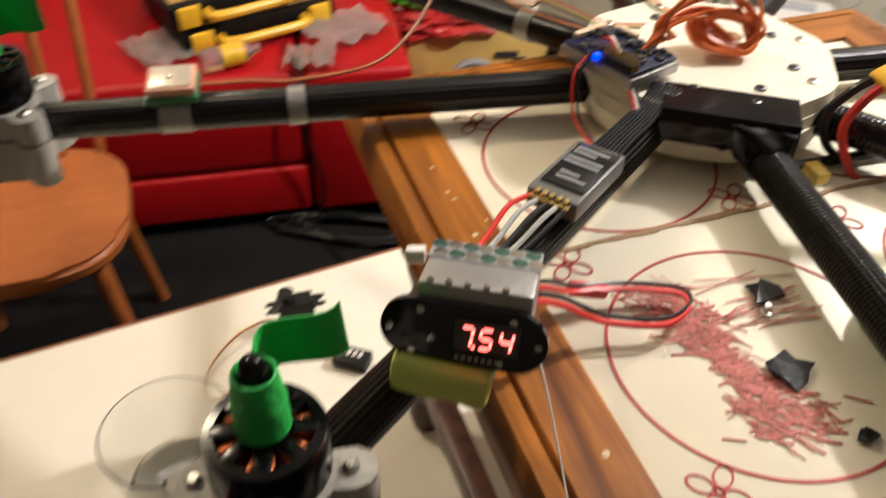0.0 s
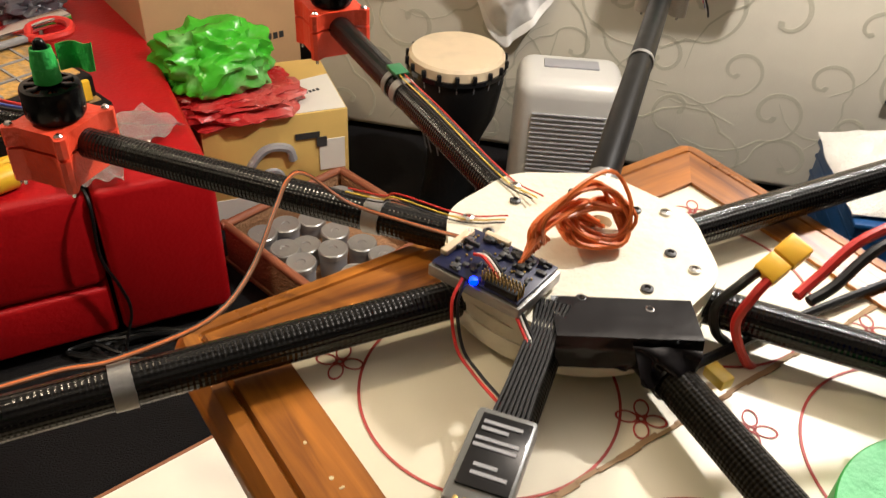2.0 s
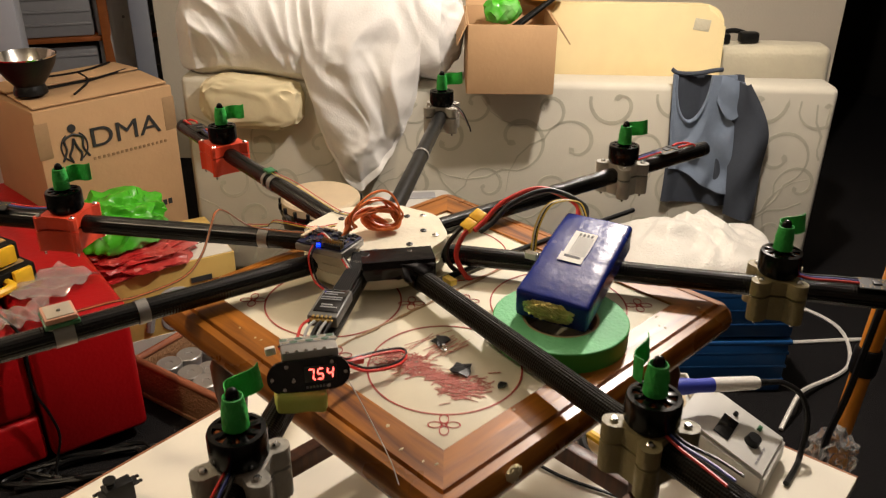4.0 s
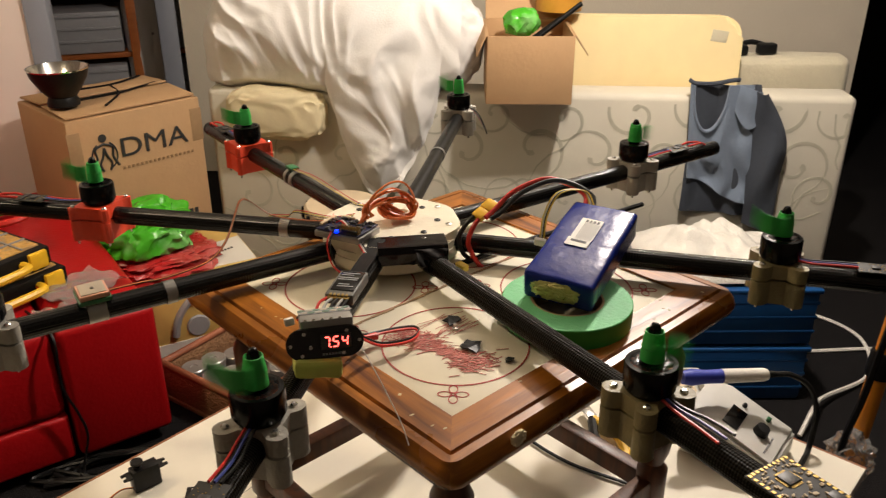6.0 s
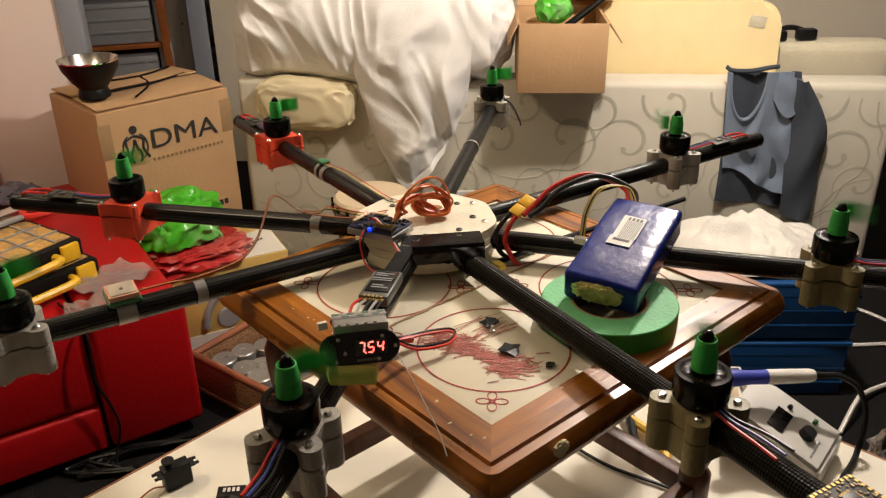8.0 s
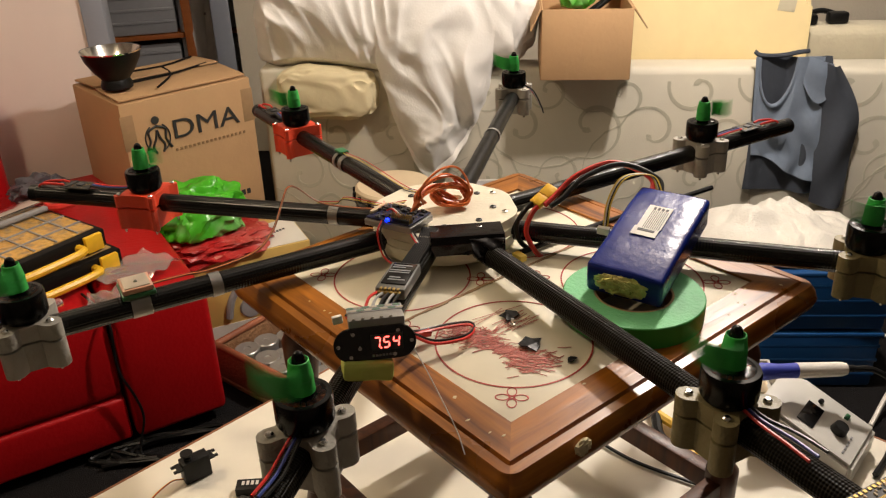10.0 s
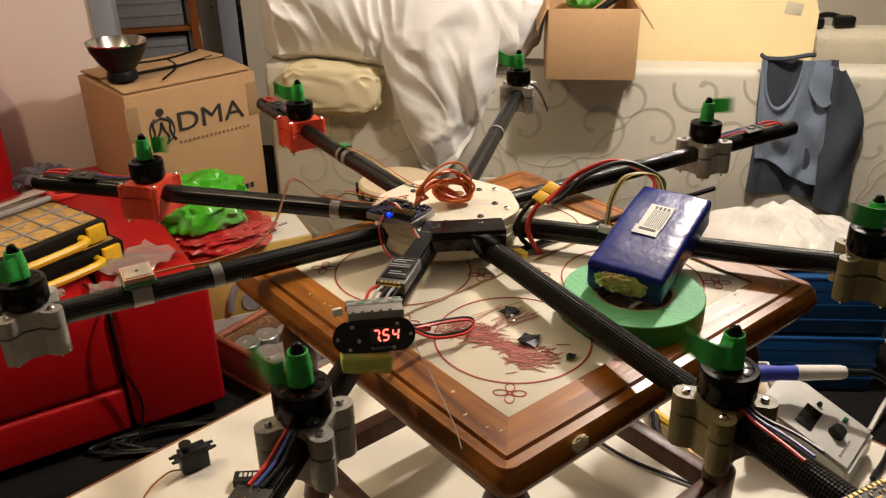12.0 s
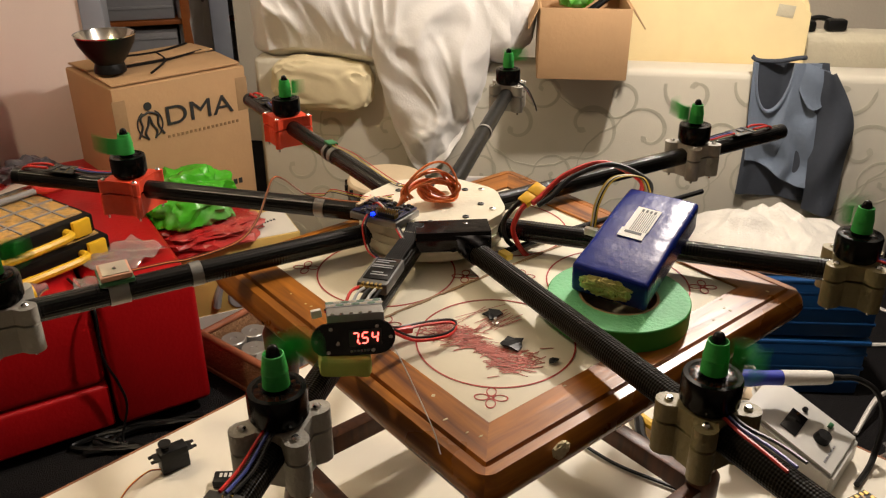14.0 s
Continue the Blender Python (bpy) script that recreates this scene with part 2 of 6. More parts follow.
CARPET = mat("dark_grey_carpet", (0.016, 0.015, 0.0155), 0.95, spec=0.06, var=0.35, scale=220, bump=0.8, bump_scale=260, stain=0.3, stain_scale=3)
# near black: on the east and back-room walls this colour stands for unlit space
DARK = mat("near_black_fill", (0.012, 0.010, 0.009), 0.8, spec=0.1, var=0.2, scale=8)
BLUE_CRATE = mat("blue_plastic_crate", (0.007, 0.060, 0.20), 0.38, var=0.12, scale=20, stain=0.25, stain_scale=8, stain_colour=(0.012, 0.09, 0.26))
SWEATER = mat("blue_grey_knit", (0.19, 0.24, 0.32), 0.95, var=0.12, scale=60, bump=0.5, bump_scale=240, sheen=0.2)
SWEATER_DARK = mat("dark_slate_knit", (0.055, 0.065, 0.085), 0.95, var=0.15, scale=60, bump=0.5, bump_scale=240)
GREEN_BAG = mat("green_plastic_bag", (0.07, 0.44, 0.02), 0.22, var=0.25, scale=16, bump=0.5, bump_scale=22, stain=0.6, stain_scale=9, stain_colour=(0.35, 0.6, 0.28))
RED_BAG = mat("red_plastic_bag", (0.45, 0.02, 0.02), 0.28, var=0.25, scale=20, bump=0.4, bump_scale=40, stain=0.4, stain_scale=9, stain_colour=(0.6, 0.25, 0.2))
WHITE_PLASTIC = mat("white_plastic", (0.56, 0.55, 0.51), 0.35, var=0.04, scale=20)
GREY_PLASTIC = mat("grey_plastic", (0.30, 0.30, 0.31), 0.45, var=0.08, scale=30)
SKIN = mat("drum_skin", (0.66, 0.53, 0.35), 0.6, var=0.12, scale=14, stain=0.3, stain_scale=8)
CHROME = mat("polished_steel", (0.72, 0.70, 0.66), 0.16, metal=1.0, var=0.08, scale=30)
ORANGE_POLE = mat("orange_pole_paint", (0.62, 0.23, 0.02), 0.4, var=0.1, scale=20)
BLUE_GRIP = mat("blue_rubber_grip", (0.03, 0.05, 0.42), 0.55, var=0.1, scale=60)
WICKER = mat("woven_rattan", (0.36, 0.19, 0.09), 0.7, var=0.45, scale=110, bump=0.9, bump_scale=110)
TRAY_WOOD = wood("red_brown_tray", (0.24, 0.07, 0.03), (0.42, 0.15, 0.07), 4.0, 0.5)
SLEEVE = mat("dark_grey_sleeve", (0.15, 0.15, 0.14), 0.32, var=0.1, scale=60)
LIME_FOAM = mat("lime_foam_block", (0.58, 0.62, 0.14), 0.7, var=0.15, scale=40, stain=0.3, stain_scale=40, stain_colour=(0.3, 0.33, 0.05))
AMBER = mat("amber_fastener_trays", (0.62, 0.36, 0.09), 0.3, var=0.5, scale=70, stain=0.8, stain_scale=30, stain_colour=(0.20, 0.17, 0.16), bump=0.5, bump_scale=90)
CLEAR = mat("clear_plastic", (0.9, 0.88, 0.85), 0.12, var=0.02, transmission=0.85, spec=0.5)
HOLO = mat("dark_holographic_foil", (0.16, 0.34, 0.28), 0.15, metal=0.9, var=0.6, scale=400)
AMBER_TUB = mat("amber_plastic", (0.62, 0.30, 0.04), 0.35, var=0.1, scale=20)
GLASS = mat("clear_glass", (0.95, 0.96, 0.95), 0.03, var=0.01, transmission=1.0)


# ---- building helpers ----
def turn(rx=0, ry=0, rz=0):
    return pose(0, 0, 0, rx, ry, rz)


def finish(bm, name, material, smooth=True):
    me = bpy.data.meshes.new(name)
    bmesh.ops.recalc_face_normals(bm, faces=bm.faces[:])
    bm.to_mesh(me)
    bm.free()
    mats = material if isinstance(material, (list, tuple)) else [material]
    for m in mats:
        me.materials.append(m)
    if smooth:
        for p in me.polygons:
            p.use_smooth = True
        me.set_sharp_from_angle(angle=radians(38))
    return me


def part(name, bm, material, parent=None, label="", smooth=True, at=None):
    ob = new(name, finish(bm, name, material, smooth))
    if parent is not None:
        ob.parent = parent
    if at is not None:
        ob.matrix_basis = at
    if label:
        ob["label"] = label
    return ob


def thing(name, at, label, category, group="", kind=""):
    ob = new(name)
    ob.empty_display_size = 0.05
    ob.matrix_basis = at
    return tagged(ob, label, category, group, kind)


def box(bm, c, s, bevel=0.0, m=None, seg=2, mi=0):
    """A block with centre c and size s, bevelled, moved by m."""
    r = bmesh.ops.create_cube(bm, size=1)
    vs = r["verts"]
    for v in vs:
        v.co = Vector((c[0] + v.co.x * s[0], c[1] + v.co.y * s[1], c[2] + v.co.z * s[2]))
    faces = {f for v in vs for f in v.link_faces}
    if bevel > 0:
        es = list({e for v in vs for e in v.link_edges})
        out = bmesh.ops.bevel(bm, geom=es, offset=min(bevel, 0.49 * min(s)), segments=seg, affect="EDGES", profile=0.5)
        vs = list({v for f in out["faces"] for v in f.verts} | {v for v in vs if v.is_valid})
        faces = {f for v in vs for f in v.link_faces}
    for f in faces:
        f.material_index = mi
    if m is not None:
        bmesh.ops.transform(bm, matrix=m, verts=vs)
    return vs


def lathe(bm, profile, m=None, seg=28, mi=0):
    """A body of revolution round z from (radius, height) pairs."""
    rings = []
    for r, z in profile:
        if r < 1e-6:
            rings.append([bm.verts.new((0, 0, z))])
        else:
            rings.append([bm.verts.new((r * math.cos(2 * math.pi * k / seg), r * math.sin(2 * math.pi * k / seg), z)) for k in range(seg)])
    for a, b in zip(rings, rings[1:]):
        for k in range(seg):
            k2 = (k + 1) % seg
            q = [a[k % len(a)], a[k2 % len(a)], b[k2 % len(b)], b[k % len(b)]]
            q = list(dict.fromkeys(q))
            if len(q) > 2:
                bm.faces.new(q).material_index = mi
    vs = [v for r in rings for v in r]
    if m is not None:
        bmesh.ops.transform(bm, matrix=m, verts=vs)
    return vs


def rod(bm, a, b, r, seg=12, r2=None, mi=0):
    a, b = Vector(a), Vector(b)
    d = b - a
    q = d.to_track_quat("Z", "Y").to_matrix().to_4x4()
    r2 = r if r2 is None else r2
    return lathe(bm, [(0, 0), (r, 0), (r2, d.length), (0, d.length)], Matrix.Translation(a) @ q, seg, mi)


def smooth_path(pts, steps=6):
    p = [Vector(x) for x in pts]
    p = [2 * p[0] - p[1]] + p + [2 * p[-1] - p[-2]]
    out = []
    for i in range(1, len(p) - 2):
        for k in range(steps):
            t = k / steps
            out.append(0.5 * ((2 * p[i]) + (p[i + 1] - p[i - 1]) * t + (2 * p[i - 1] - 5 * p[i] + 4 * p[i + 1] - p[i + 2]) * t * t
                              + (3 * p[i] - p[i - 1] - 3 * p[i + 1] + p[i + 2]) * t ** 3))
    out.append(p[-2])
    return out


def wire(bm, pts, r, seg=6, steps=6, mi=0):
    """A round cable through the points."""
    path = smooth_path(pts, steps)
    rings = []
    side = Vector((0.3, 0.5, 0.8))
    for i, p in enumerate(path):
        d = (path[min(i + 1, len(path) - 1)] - path[max(i - 1, 0)])
        d = d.normalized() if d.length > 1e-9 else Vector((0, 0, 1))
        s = side - d * side.dot(d)
        s = s.normalized() if s.length > 1e-4 else d.orthogonal().normalized()
        side = s
        t = d.cross(s)
        rings.append([bm.verts.new(p + r * (math.cos(a) * s + math.sin(a) * t)) for a in (2 * math.pi * k / seg for k in range(seg))])
    for a, b in zip(rings, rings[1:]):
        for k in range(seg):
            bm.faces.new((a[k], a[(k + 1) % seg], b[(k + 1) % seg], b[k])).material_index = mi
    bm.faces.new(rings[0][::-1]).material_index = mi
    bm.faces.new(rings[-1]).material_index = mi


def lobed(w, d, r, n=64):
    """The outline of a block with a round tower at each corner."""
    out = []
    for k in range(n):
        a = 2 * math.pi * (k + 0.5) / n
        c, s = math.cos(a), math.sin(a)
        far = min(w / 2 / max(abs(c), 1e-6), d / 2 / max(abs(s), 1e-6))
        px, py = math.copysign(w / 2 - 0.0005, c), math.copysign(d / 2 - 0.0005, s)
        b = c * px + s * py
        q = b * b - (px * px + py * py - r * r)
        if q > 0:
            far = max(far, b + math.sqrt(q))
        out.append((far * c, far * s))
    return out


def outline(bm, pts, z0, z1, mi=0, m=None):
    """An upright prism over a closed outline of (x, y)."""
    lo = [bm.verts.new((x, y, z0)) for x, y in pts]
    hi = [bm.verts.new((x, y, z1)) for x, y in pts]
    n = len(pts)
    fs = [bm.faces.new(lo[::-1]), bm.faces.new(hi)] + [bm.faces.new((lo[k], lo[(k + 1) % n], hi[(k + 1) % n], hi[k])) for k in range(n)]
    for f in fs:
        f.material_index = mi
    if m is not None:
        bmesh.ops.transform(bm, matrix=m, verts=lo + hi)
    return lo + hi


def ring(bm, r0, r1, z0, z1, seg=64, m=None, mi=0):
    return lathe(bm, [(r0, z0), (r1, z0), (r1, z1), (r0, z1), (r0, z0)], m, seg, mi)


def sheet(bm, nu, nv, f, mi=0, thick=0.0):
    """A cloth: f(u, v) gives the place, u and v from 0 to 1."""
    g = [[bm.verts.new(f(i / nu, j / nv)) for i in range(nu + 1)] for j in range(nv + 1)]
    for j in range(nv):
        for i in range(nu):
            bm.faces.new((g[j][i], g[j][i + 1], g[j + 1][i + 1], g[j + 1][i])).material_index = mi
    if thick:
        bmesh.ops.recalc_face_normals(bm, faces=bm.faces[:])
        bmesh.ops.solidify(bm, geom=bm.faces[:], thickness=thick)


def lump(bm, c, s, amp, freq, sub=4, power=1.0, seed=0.0, crease=0.0):
    """A soft heap: a rounded body displaced by noise."""
    vs = bmesh.ops.create_icosphere(bm, subdivisions=sub, radius=1)["verts"]
    for v in vs:
        n = v.co.normalized()
        p = Vector([math.copysign(abs(x) ** power, x) for x in n])
        d = noise.noise(n * freq + Vector((seed, 2 * seed, 0))) * amp + noise.noise(n * freq * 2.7 + Vector((0, seed, 5))) * amp * 0.45
        if crease:
            d += -crease * abs(noise.noise(n * freq * 1.6 + Vector((seed, 9, 3)))) + crease * 0.3
        p = p * (1 + d)
        v.co = Vector((c[0] + p.x * s[0], c[1] + p.y * s[1], c[2] + p.z * s[2]))
    return vs


def text(name, body, size, parent, at, material, depth=0.0004, label=""):
    cu = bpy.data.curves.new(name, "FONT")
    cu.body, cu.size, cu.extrude = body, size, depth
    cu.align_x = "CENTER"
    tmp = new(name, cu)
    me = bpy.data.meshes.new_from_object(tmp.evaluated_get(bpy.context.evaluated_depsgraph_get()))
    bpy.data.objects.remove(tmp)
    bpy.data.curves.remove(cu)
    me.materials.clear()
    me.materials.append(material)
    ob = new(name, me)
    ob.parent = parent
    ob.matrix_basis = at
    if label:
        ob["label"] = label
    return ob


# ---- the room ----
def slab(name, lo, hi, material, label, category):
    bm = bmesh.new()
    box(bm, [(a + b) / 2 for a, b in zip(lo, hi)], [b - a for a, b in zip(lo, hi)])
    return tagged(part(name, bm, material, smooth=False), label, category, kind="structure")


slab("floor", (-3, -3, -0.1), (4.6, 5.2, 0.0), CARPET, "dark grey carpet covering the whole floor", "floor")
slab("ceiling", (-3, -3, 2.6), (4.6, 5.2, 2.7), CEIL, "unseen ceiling, greyed to cut bounced light", "ceiling")
slab("wall_west", (-3.1, -3, 0), (-3, 5.2, 2.6), WALL_DIM, "unseen side wall, darkened to cut bounced light", "wall")
slab("wall_east", (4.6, -3, 0), (4.7, 5.2, 2.6), DARK, "side wall coloured near black in place of shade", "wall")
slab("wall_south", (-3, -3.1, 0), (4.6, -3, 2.6), WALL_DIM, "unseen south wall, darkened to cut bounced light", "wall")
slab("wall_north_left", (-3, 2.44, 0), (-0.72, 2.56, 2.6), WALL, "pale pinkish painted wall beside the doorway", "wall")
bm = bmesh.new()
box(bm, (1.735, 0.06, 1.3), (3.47, 0.12, 2.6))
tagged(part("wall_north", bm, WALL_B, smooth=False, at=pose(-0.150, 3.646, 0, 0, 0, -22)), "cream painted wall behind the sofa", "wall", kind="structure")
slab("wall_north_over_door", (-0.84, 3.66, 2.14), (-0.16, 3.78, 2.6), WALL, "pale painted wall over the doorway", "wall")
slab("wall_back_room", (-3, 5.2, 0), (4.6, 5.3, 2.6), DARK, "back room wall coloured near black for the unlit space", "wall")
for nm, x0, x1 in (("door_frame_left", -0.72, -0.64), ("door_frame_right", -0.27, -0.175)):
    bm = bmesh.new()
    box(bm, ((x0 + x1) / 2, 2.51 if x0 < -0.5 else 3.72, 1.04), (x1 - x0, 0.17, 2.08), 0.006)
    tagged(part(nm, bm, FRAME_GREY), "blue-grey painted doorway upright", "door frame", kind="structure")
bm = bmesh.new()
box(bm, (-0.56, 3.72, 2.11), (0.58, 0.165, 0.06), 0.006)
tagged(part("door_frame_head", bm, FRAME_GREY), "blue-grey painted doorway head", "door frame", kind="structure")


def shelf_unit():
    t = thing("storage_shelf", pose(-0.45, 3.9, 0), "wooden storage shelf with grey crates beyond the doorway", "shelf")
    for x in (-0.55, 0.05, 0.6):
        bm = bmesh.new()
        box(bm, (x, 0, 0.9), (0.05, 0.05, 1.8), 0.004)
        part("upright", bm, CHAIR_WOOD, t)
    for z in (0.25, 0.62, 0.98, 1.35):
        bm = bmesh.new()
        box(bm, (0.02, 0.2, z), (1.2, 0.4, 0.025), 0.003)
        part("shelf_board", bm, CHAIR_WOOD, t)
    for k, (x, z, s) in enumerate(((-0.26, 0.27, 0.3), (0.33, 0.27, 0.32), (0.33, 0.64, 0.3), (0.33, 1.0, 0.3), (-0.26, 0.64, 0.22))):
        c = thing("storage_crate", pose(-0.45 + x, 4.08, z - 0.004), "dark grey plastic storage crate on the shelf", "crate", "crates on the shelf")
        bm = bmesh.new()
        box(bm, (0, 0, s / 2), (0.5, 0.34, s), 0.01)
        for zz in (0.3, 0.6, 0.9):
            box(bm, (0, -0.17, s * zz), (0.5, 0.02, 0.015), 0.004)
        part("crate_body", bm, GREY_PLASTIC, c)


shelf_unit()
bm = bmesh.new()
lump(bm, (0, 0, 0.56), (0.085, 0.12, 0.57), 0.16, 2.2, 4, 0.8, 4, 0.12)
tagged(part("rolled_duvet", bm, BLANKET, at=pose(-0.335, 4.02, 0) @ Matrix.Diagonal((1.35, 1.2, 1.1, 1))), "rolled white duvet standing beyond the doorway", "duvet")


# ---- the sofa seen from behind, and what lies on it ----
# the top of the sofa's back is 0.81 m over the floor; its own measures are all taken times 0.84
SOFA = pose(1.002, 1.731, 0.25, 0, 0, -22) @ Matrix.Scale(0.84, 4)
SOFA_LOW = -0.275


def scroll(bm, x, z, size, angle, way, turns=1.25):
    """A printed vine: a stem that winds into a spiral, broad in the middle, with a leaf on its back."""
    n = 30
    pts = []
    for k in range(n + 1):
        q = k / n
        a = angle + way * q * turns * 2 * math.pi
        r = size * (1 - q) ** 0.8 + size * 0.10
        pts.append((x + r * math.cos(a), z + r * math.sin(a), 0.0035 + size * (0.045 * math.sin(q * math.pi) + (0.06 if k > n - 4 else 0))))
    a = angle - way * 0.45
    stem = [(x + size * (1.15 + 0.5 * k) * math.cos(a - way * 0.22 * k), z + size * (1.15 + 0.5 * k) * math.sin(a - way * 0.22 * k), size * (0.045 - 0.008 * k)) for k in (4, 3, 2, 1, 0)]
    pts = stem + pts
    pts = [p for p in pts if -1.43 < p[0] < 1.35 and SOFA_LOW + 0.04 < p[1] < 0.635]
    rows = []
    for i, (px, pz, w) in enumerate(pts):
        ax, az = pts[max(0, i - 1)][:2]
        bx, bz = pts[min(len(pts) - 1, i + 1)][:2]
        d = math.hypot(bx - ax, bz - az) or 1
        nx, nz = -(bz - az) / d, (bx - ax) / d
        rows.append([bm.verts.new((px + s * nx * w, y, pz + s * nz * w)) for s, y in ((-1, 0.001), (-1, -0.0012), (1, -0.0012), (1, 0.001))])
    for (r0, r1), p0, p1 in zip(zip(rows, rows[1:]), pts, pts[1:]):
        if math.hypot(p1[0] - p0[0], p1[1] - p0[1]) < size:
            for k in range(4):
                bm.faces.new((r0[k], r0[(k + 1) % 4], r1[(k + 1) % 4], r1[k]))


def back_sofa():
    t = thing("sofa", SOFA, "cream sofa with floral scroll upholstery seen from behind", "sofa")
    bm = bmesh.new()
    box(bm, (-0.04, 0.09, (0.67 + SOFA_LOW) / 2), (2.82, 0.18, 0.67 - SOFA_LOW), 0.03, seg=3)
    back = part("sofa_back", bm, FLORAL, t)
    rng = random.Random(12)
    bm = bmesh.new()
    for i in range(10):
        for j in range(5):
            x, z = -1.30 + 0.29 * i + (0.145 if j % 2 else 0) + rng.uniform(-0.04, 0.04), -0.18 + 0.19 * j + rng.uniform(-0.03, 0.03)
            scroll(bm, x, z, rng.uniform(0.07, 0.135), rng.uniform(0, 6.28), rng.choice((-1, 1)), rng.uniform(0.7, 1.15))
    tagged(part("printed_scroll", bm, SCROLL, back, "faint olive printed scroll vines"), kind="stuff")
    bm = bmesh.new()
    box(bm, (-0.04, 0.42, 0.06), (2.42, 0.46, 0.62), 0.04, seg=3)
    part("seat", bm, FLORAL, t)
    for x in (-1.35, 1.27):
        bm = bmesh.new()
        box(bm, (x, 0.43, 0.125), (0.2, 0.46, 0.75), 0.05, seg=3)
        part("armrest", bm, FLORAL, t)
        for y in (0.08, 0.55):
            bm = bmesh.new()
            lathe(bm, [(0, 0), (0.02, 0), (0.028, 0.06), (0, 0.06)], Matrix.Translation((x, y, -0.297)), 12)
            part("foot", bm, DARK_WOOD, t)
    bm = bmesh.new()
    box(bm, (1.13, 0.42, 0.575), (0.66, 0.18, 0.38), 0.05, seg=4)
    bmesh.ops.subdivide_edges(bm, edges=bm.edges[:], cuts=2, use_grid_fill=True)
    for v in bm.verts:
        v.co += 0.012 * noise.noise_vector(v.co * 5)
    part("back_cushion", bm, CREAM_CLOTH, t, "cream loose back cushion")
    return t


back_sofa()


def foam_cushion():
    bm = bmesh.new()
    pts = []
    w, h, r = 0.83, 0.575, 0.09
    for cx, cy, a0 in ((w / 2 - r, h - r, 0), (-w / 2 + r, h - r, 90), (-w / 2 + 0.03, 0.03, 180), (w / 2 - 0.03, 0.03, 270)):
        rr = r if cy > 0.1 else 0.03
        pts += [(cx + rr * math.cos(radians(a0 + k * 15)), cy + rr * math.sin(radians(a0 + k * 15))) for k in range(7)]
    outline(bm, pts, -0.05, 0.05)
    bmesh.ops.bevel(bm, geom=[e for e in bm.edges if abs(e.verts[0].co.z - e.verts[1].co.z) < 1e-5], offset=0.025, segments=3, affect="EDGES")
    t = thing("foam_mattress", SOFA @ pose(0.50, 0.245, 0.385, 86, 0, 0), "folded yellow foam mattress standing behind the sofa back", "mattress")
    part("foam_block", bm, FOAM, t)
    bm = bmesh.new()
    box(bm, (0.24, 0.53, 0.0505), (0.07, 0.05, 0.002), 0.0005, turn(0, 0, -8))
    part("foam_patch", bm, CREAM_CLOTH, t, "pale patch on the foam")


foam_cushion()


def open_carton():
    w, d, h = 0.347, 0.42, 0.275
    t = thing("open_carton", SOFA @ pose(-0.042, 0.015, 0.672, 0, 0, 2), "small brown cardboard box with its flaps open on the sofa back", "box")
    for nm, c, s in (("front_panel", (0, -d / 2, h / 2), (w, 0.006, h)), ("rear_panel", (0, d / 2, h / 2), (w, 0.006, h)),
                     ("side_panel", (-w / 2, 0, h / 2), (0.006, d - 0.01, h)), ("side_panel", (w / 2, 0, h / 2), (0.006, d - 0.01, h)), ("base_panel", (0, 0, 0.004), (w - 0.01, d - 0.01, 0.006))):
        bm = bmesh.new()
        box(bm, c, s, 0.0015)
        part(nm, bm, CARD, t)
    for s, a in ((-1, -24), (1, 34)):
        bm = bmesh.new()
        box(bm, (0, 0, -0.045), (0.005, d, 0.09), 0.001, Matrix.Translation((s * (w / 2 + 0.006), 0, h)) @ turn(0, -a, 0))
        part("side_flap", bm, CARD, t)
    bm = bmesh.new()
    box(bm, (0, 0.06, 0), (w, 0.12, 0.005), 0.001, Matrix.Translation((0, d / 2, h)) @ turn(40))
    part("rear_flap", bm, CARD, t)
    m = SOFA @ pose(-0.042, 0.015, 0.672, 0, 0, 2)
    bm = bmesh.new()
    lump(bm, (0, 0, 0), (0.08, 0.07, 0.06), 0.3, 2.5, 3, seed=4)
    tagged(part("crumpled_bag", bm, GREEN_BAG, at=m @ pose(-0.02, 0.08, h + 0.005)), "crumpled green plastic bag in the carton", "bag")
    bm = bmesh.new()
    lathe(bm, [(0.0, 0), (0.10, 0), (0.105, 0.13), (0.10, 0.135), (0, 0.135)])
    tagged(part("amber_tub", bm, AMBER_TUB, at=SOFA @ pose(0.10, 0.245, 0.984)), "amber plastic tub standing on the foam behind the carton", "tub")
    for k in range(2):
        bm = bmesh.new()
        rod(bm, (0.02, 0.12 - 0.05 * k, h - 0.08), (0.24 - 0.03 * k, 0.15 - 0.05 * k, h + 0.075 - 0.01 * k), 0.011)
        tagged(part("black_tube", bm, BLACK, at=m), "black plastic tube sticking out of the carton", "tube", "tubes in the carton")


open_carton()


def headset():
    bm = bmesh.new()
    wire(bm, [(-0.09, 0, 0.03), (-0.06, 0.02, 0.05), (0, 0.03, 0.06), (0.06, 0.02, 0.045), (0.1, 0, 0.02)], 0.012, 8)
    box(bm, (0.06, 0.0, 0.035), (0.09, 0.05, 0.05), 0.012)
    box(bm, (-0.06, 0.0, 0.03), (0.06, 0.05, 0.05), 0.015)
    tagged(part("camera_strap_bag", bm, BLACK, at=SOFA @ pose(1.02, 0.40, 0.758, 0, 0, 8)), "small black camera case with strap on the sofa cushion", "case")


headset()


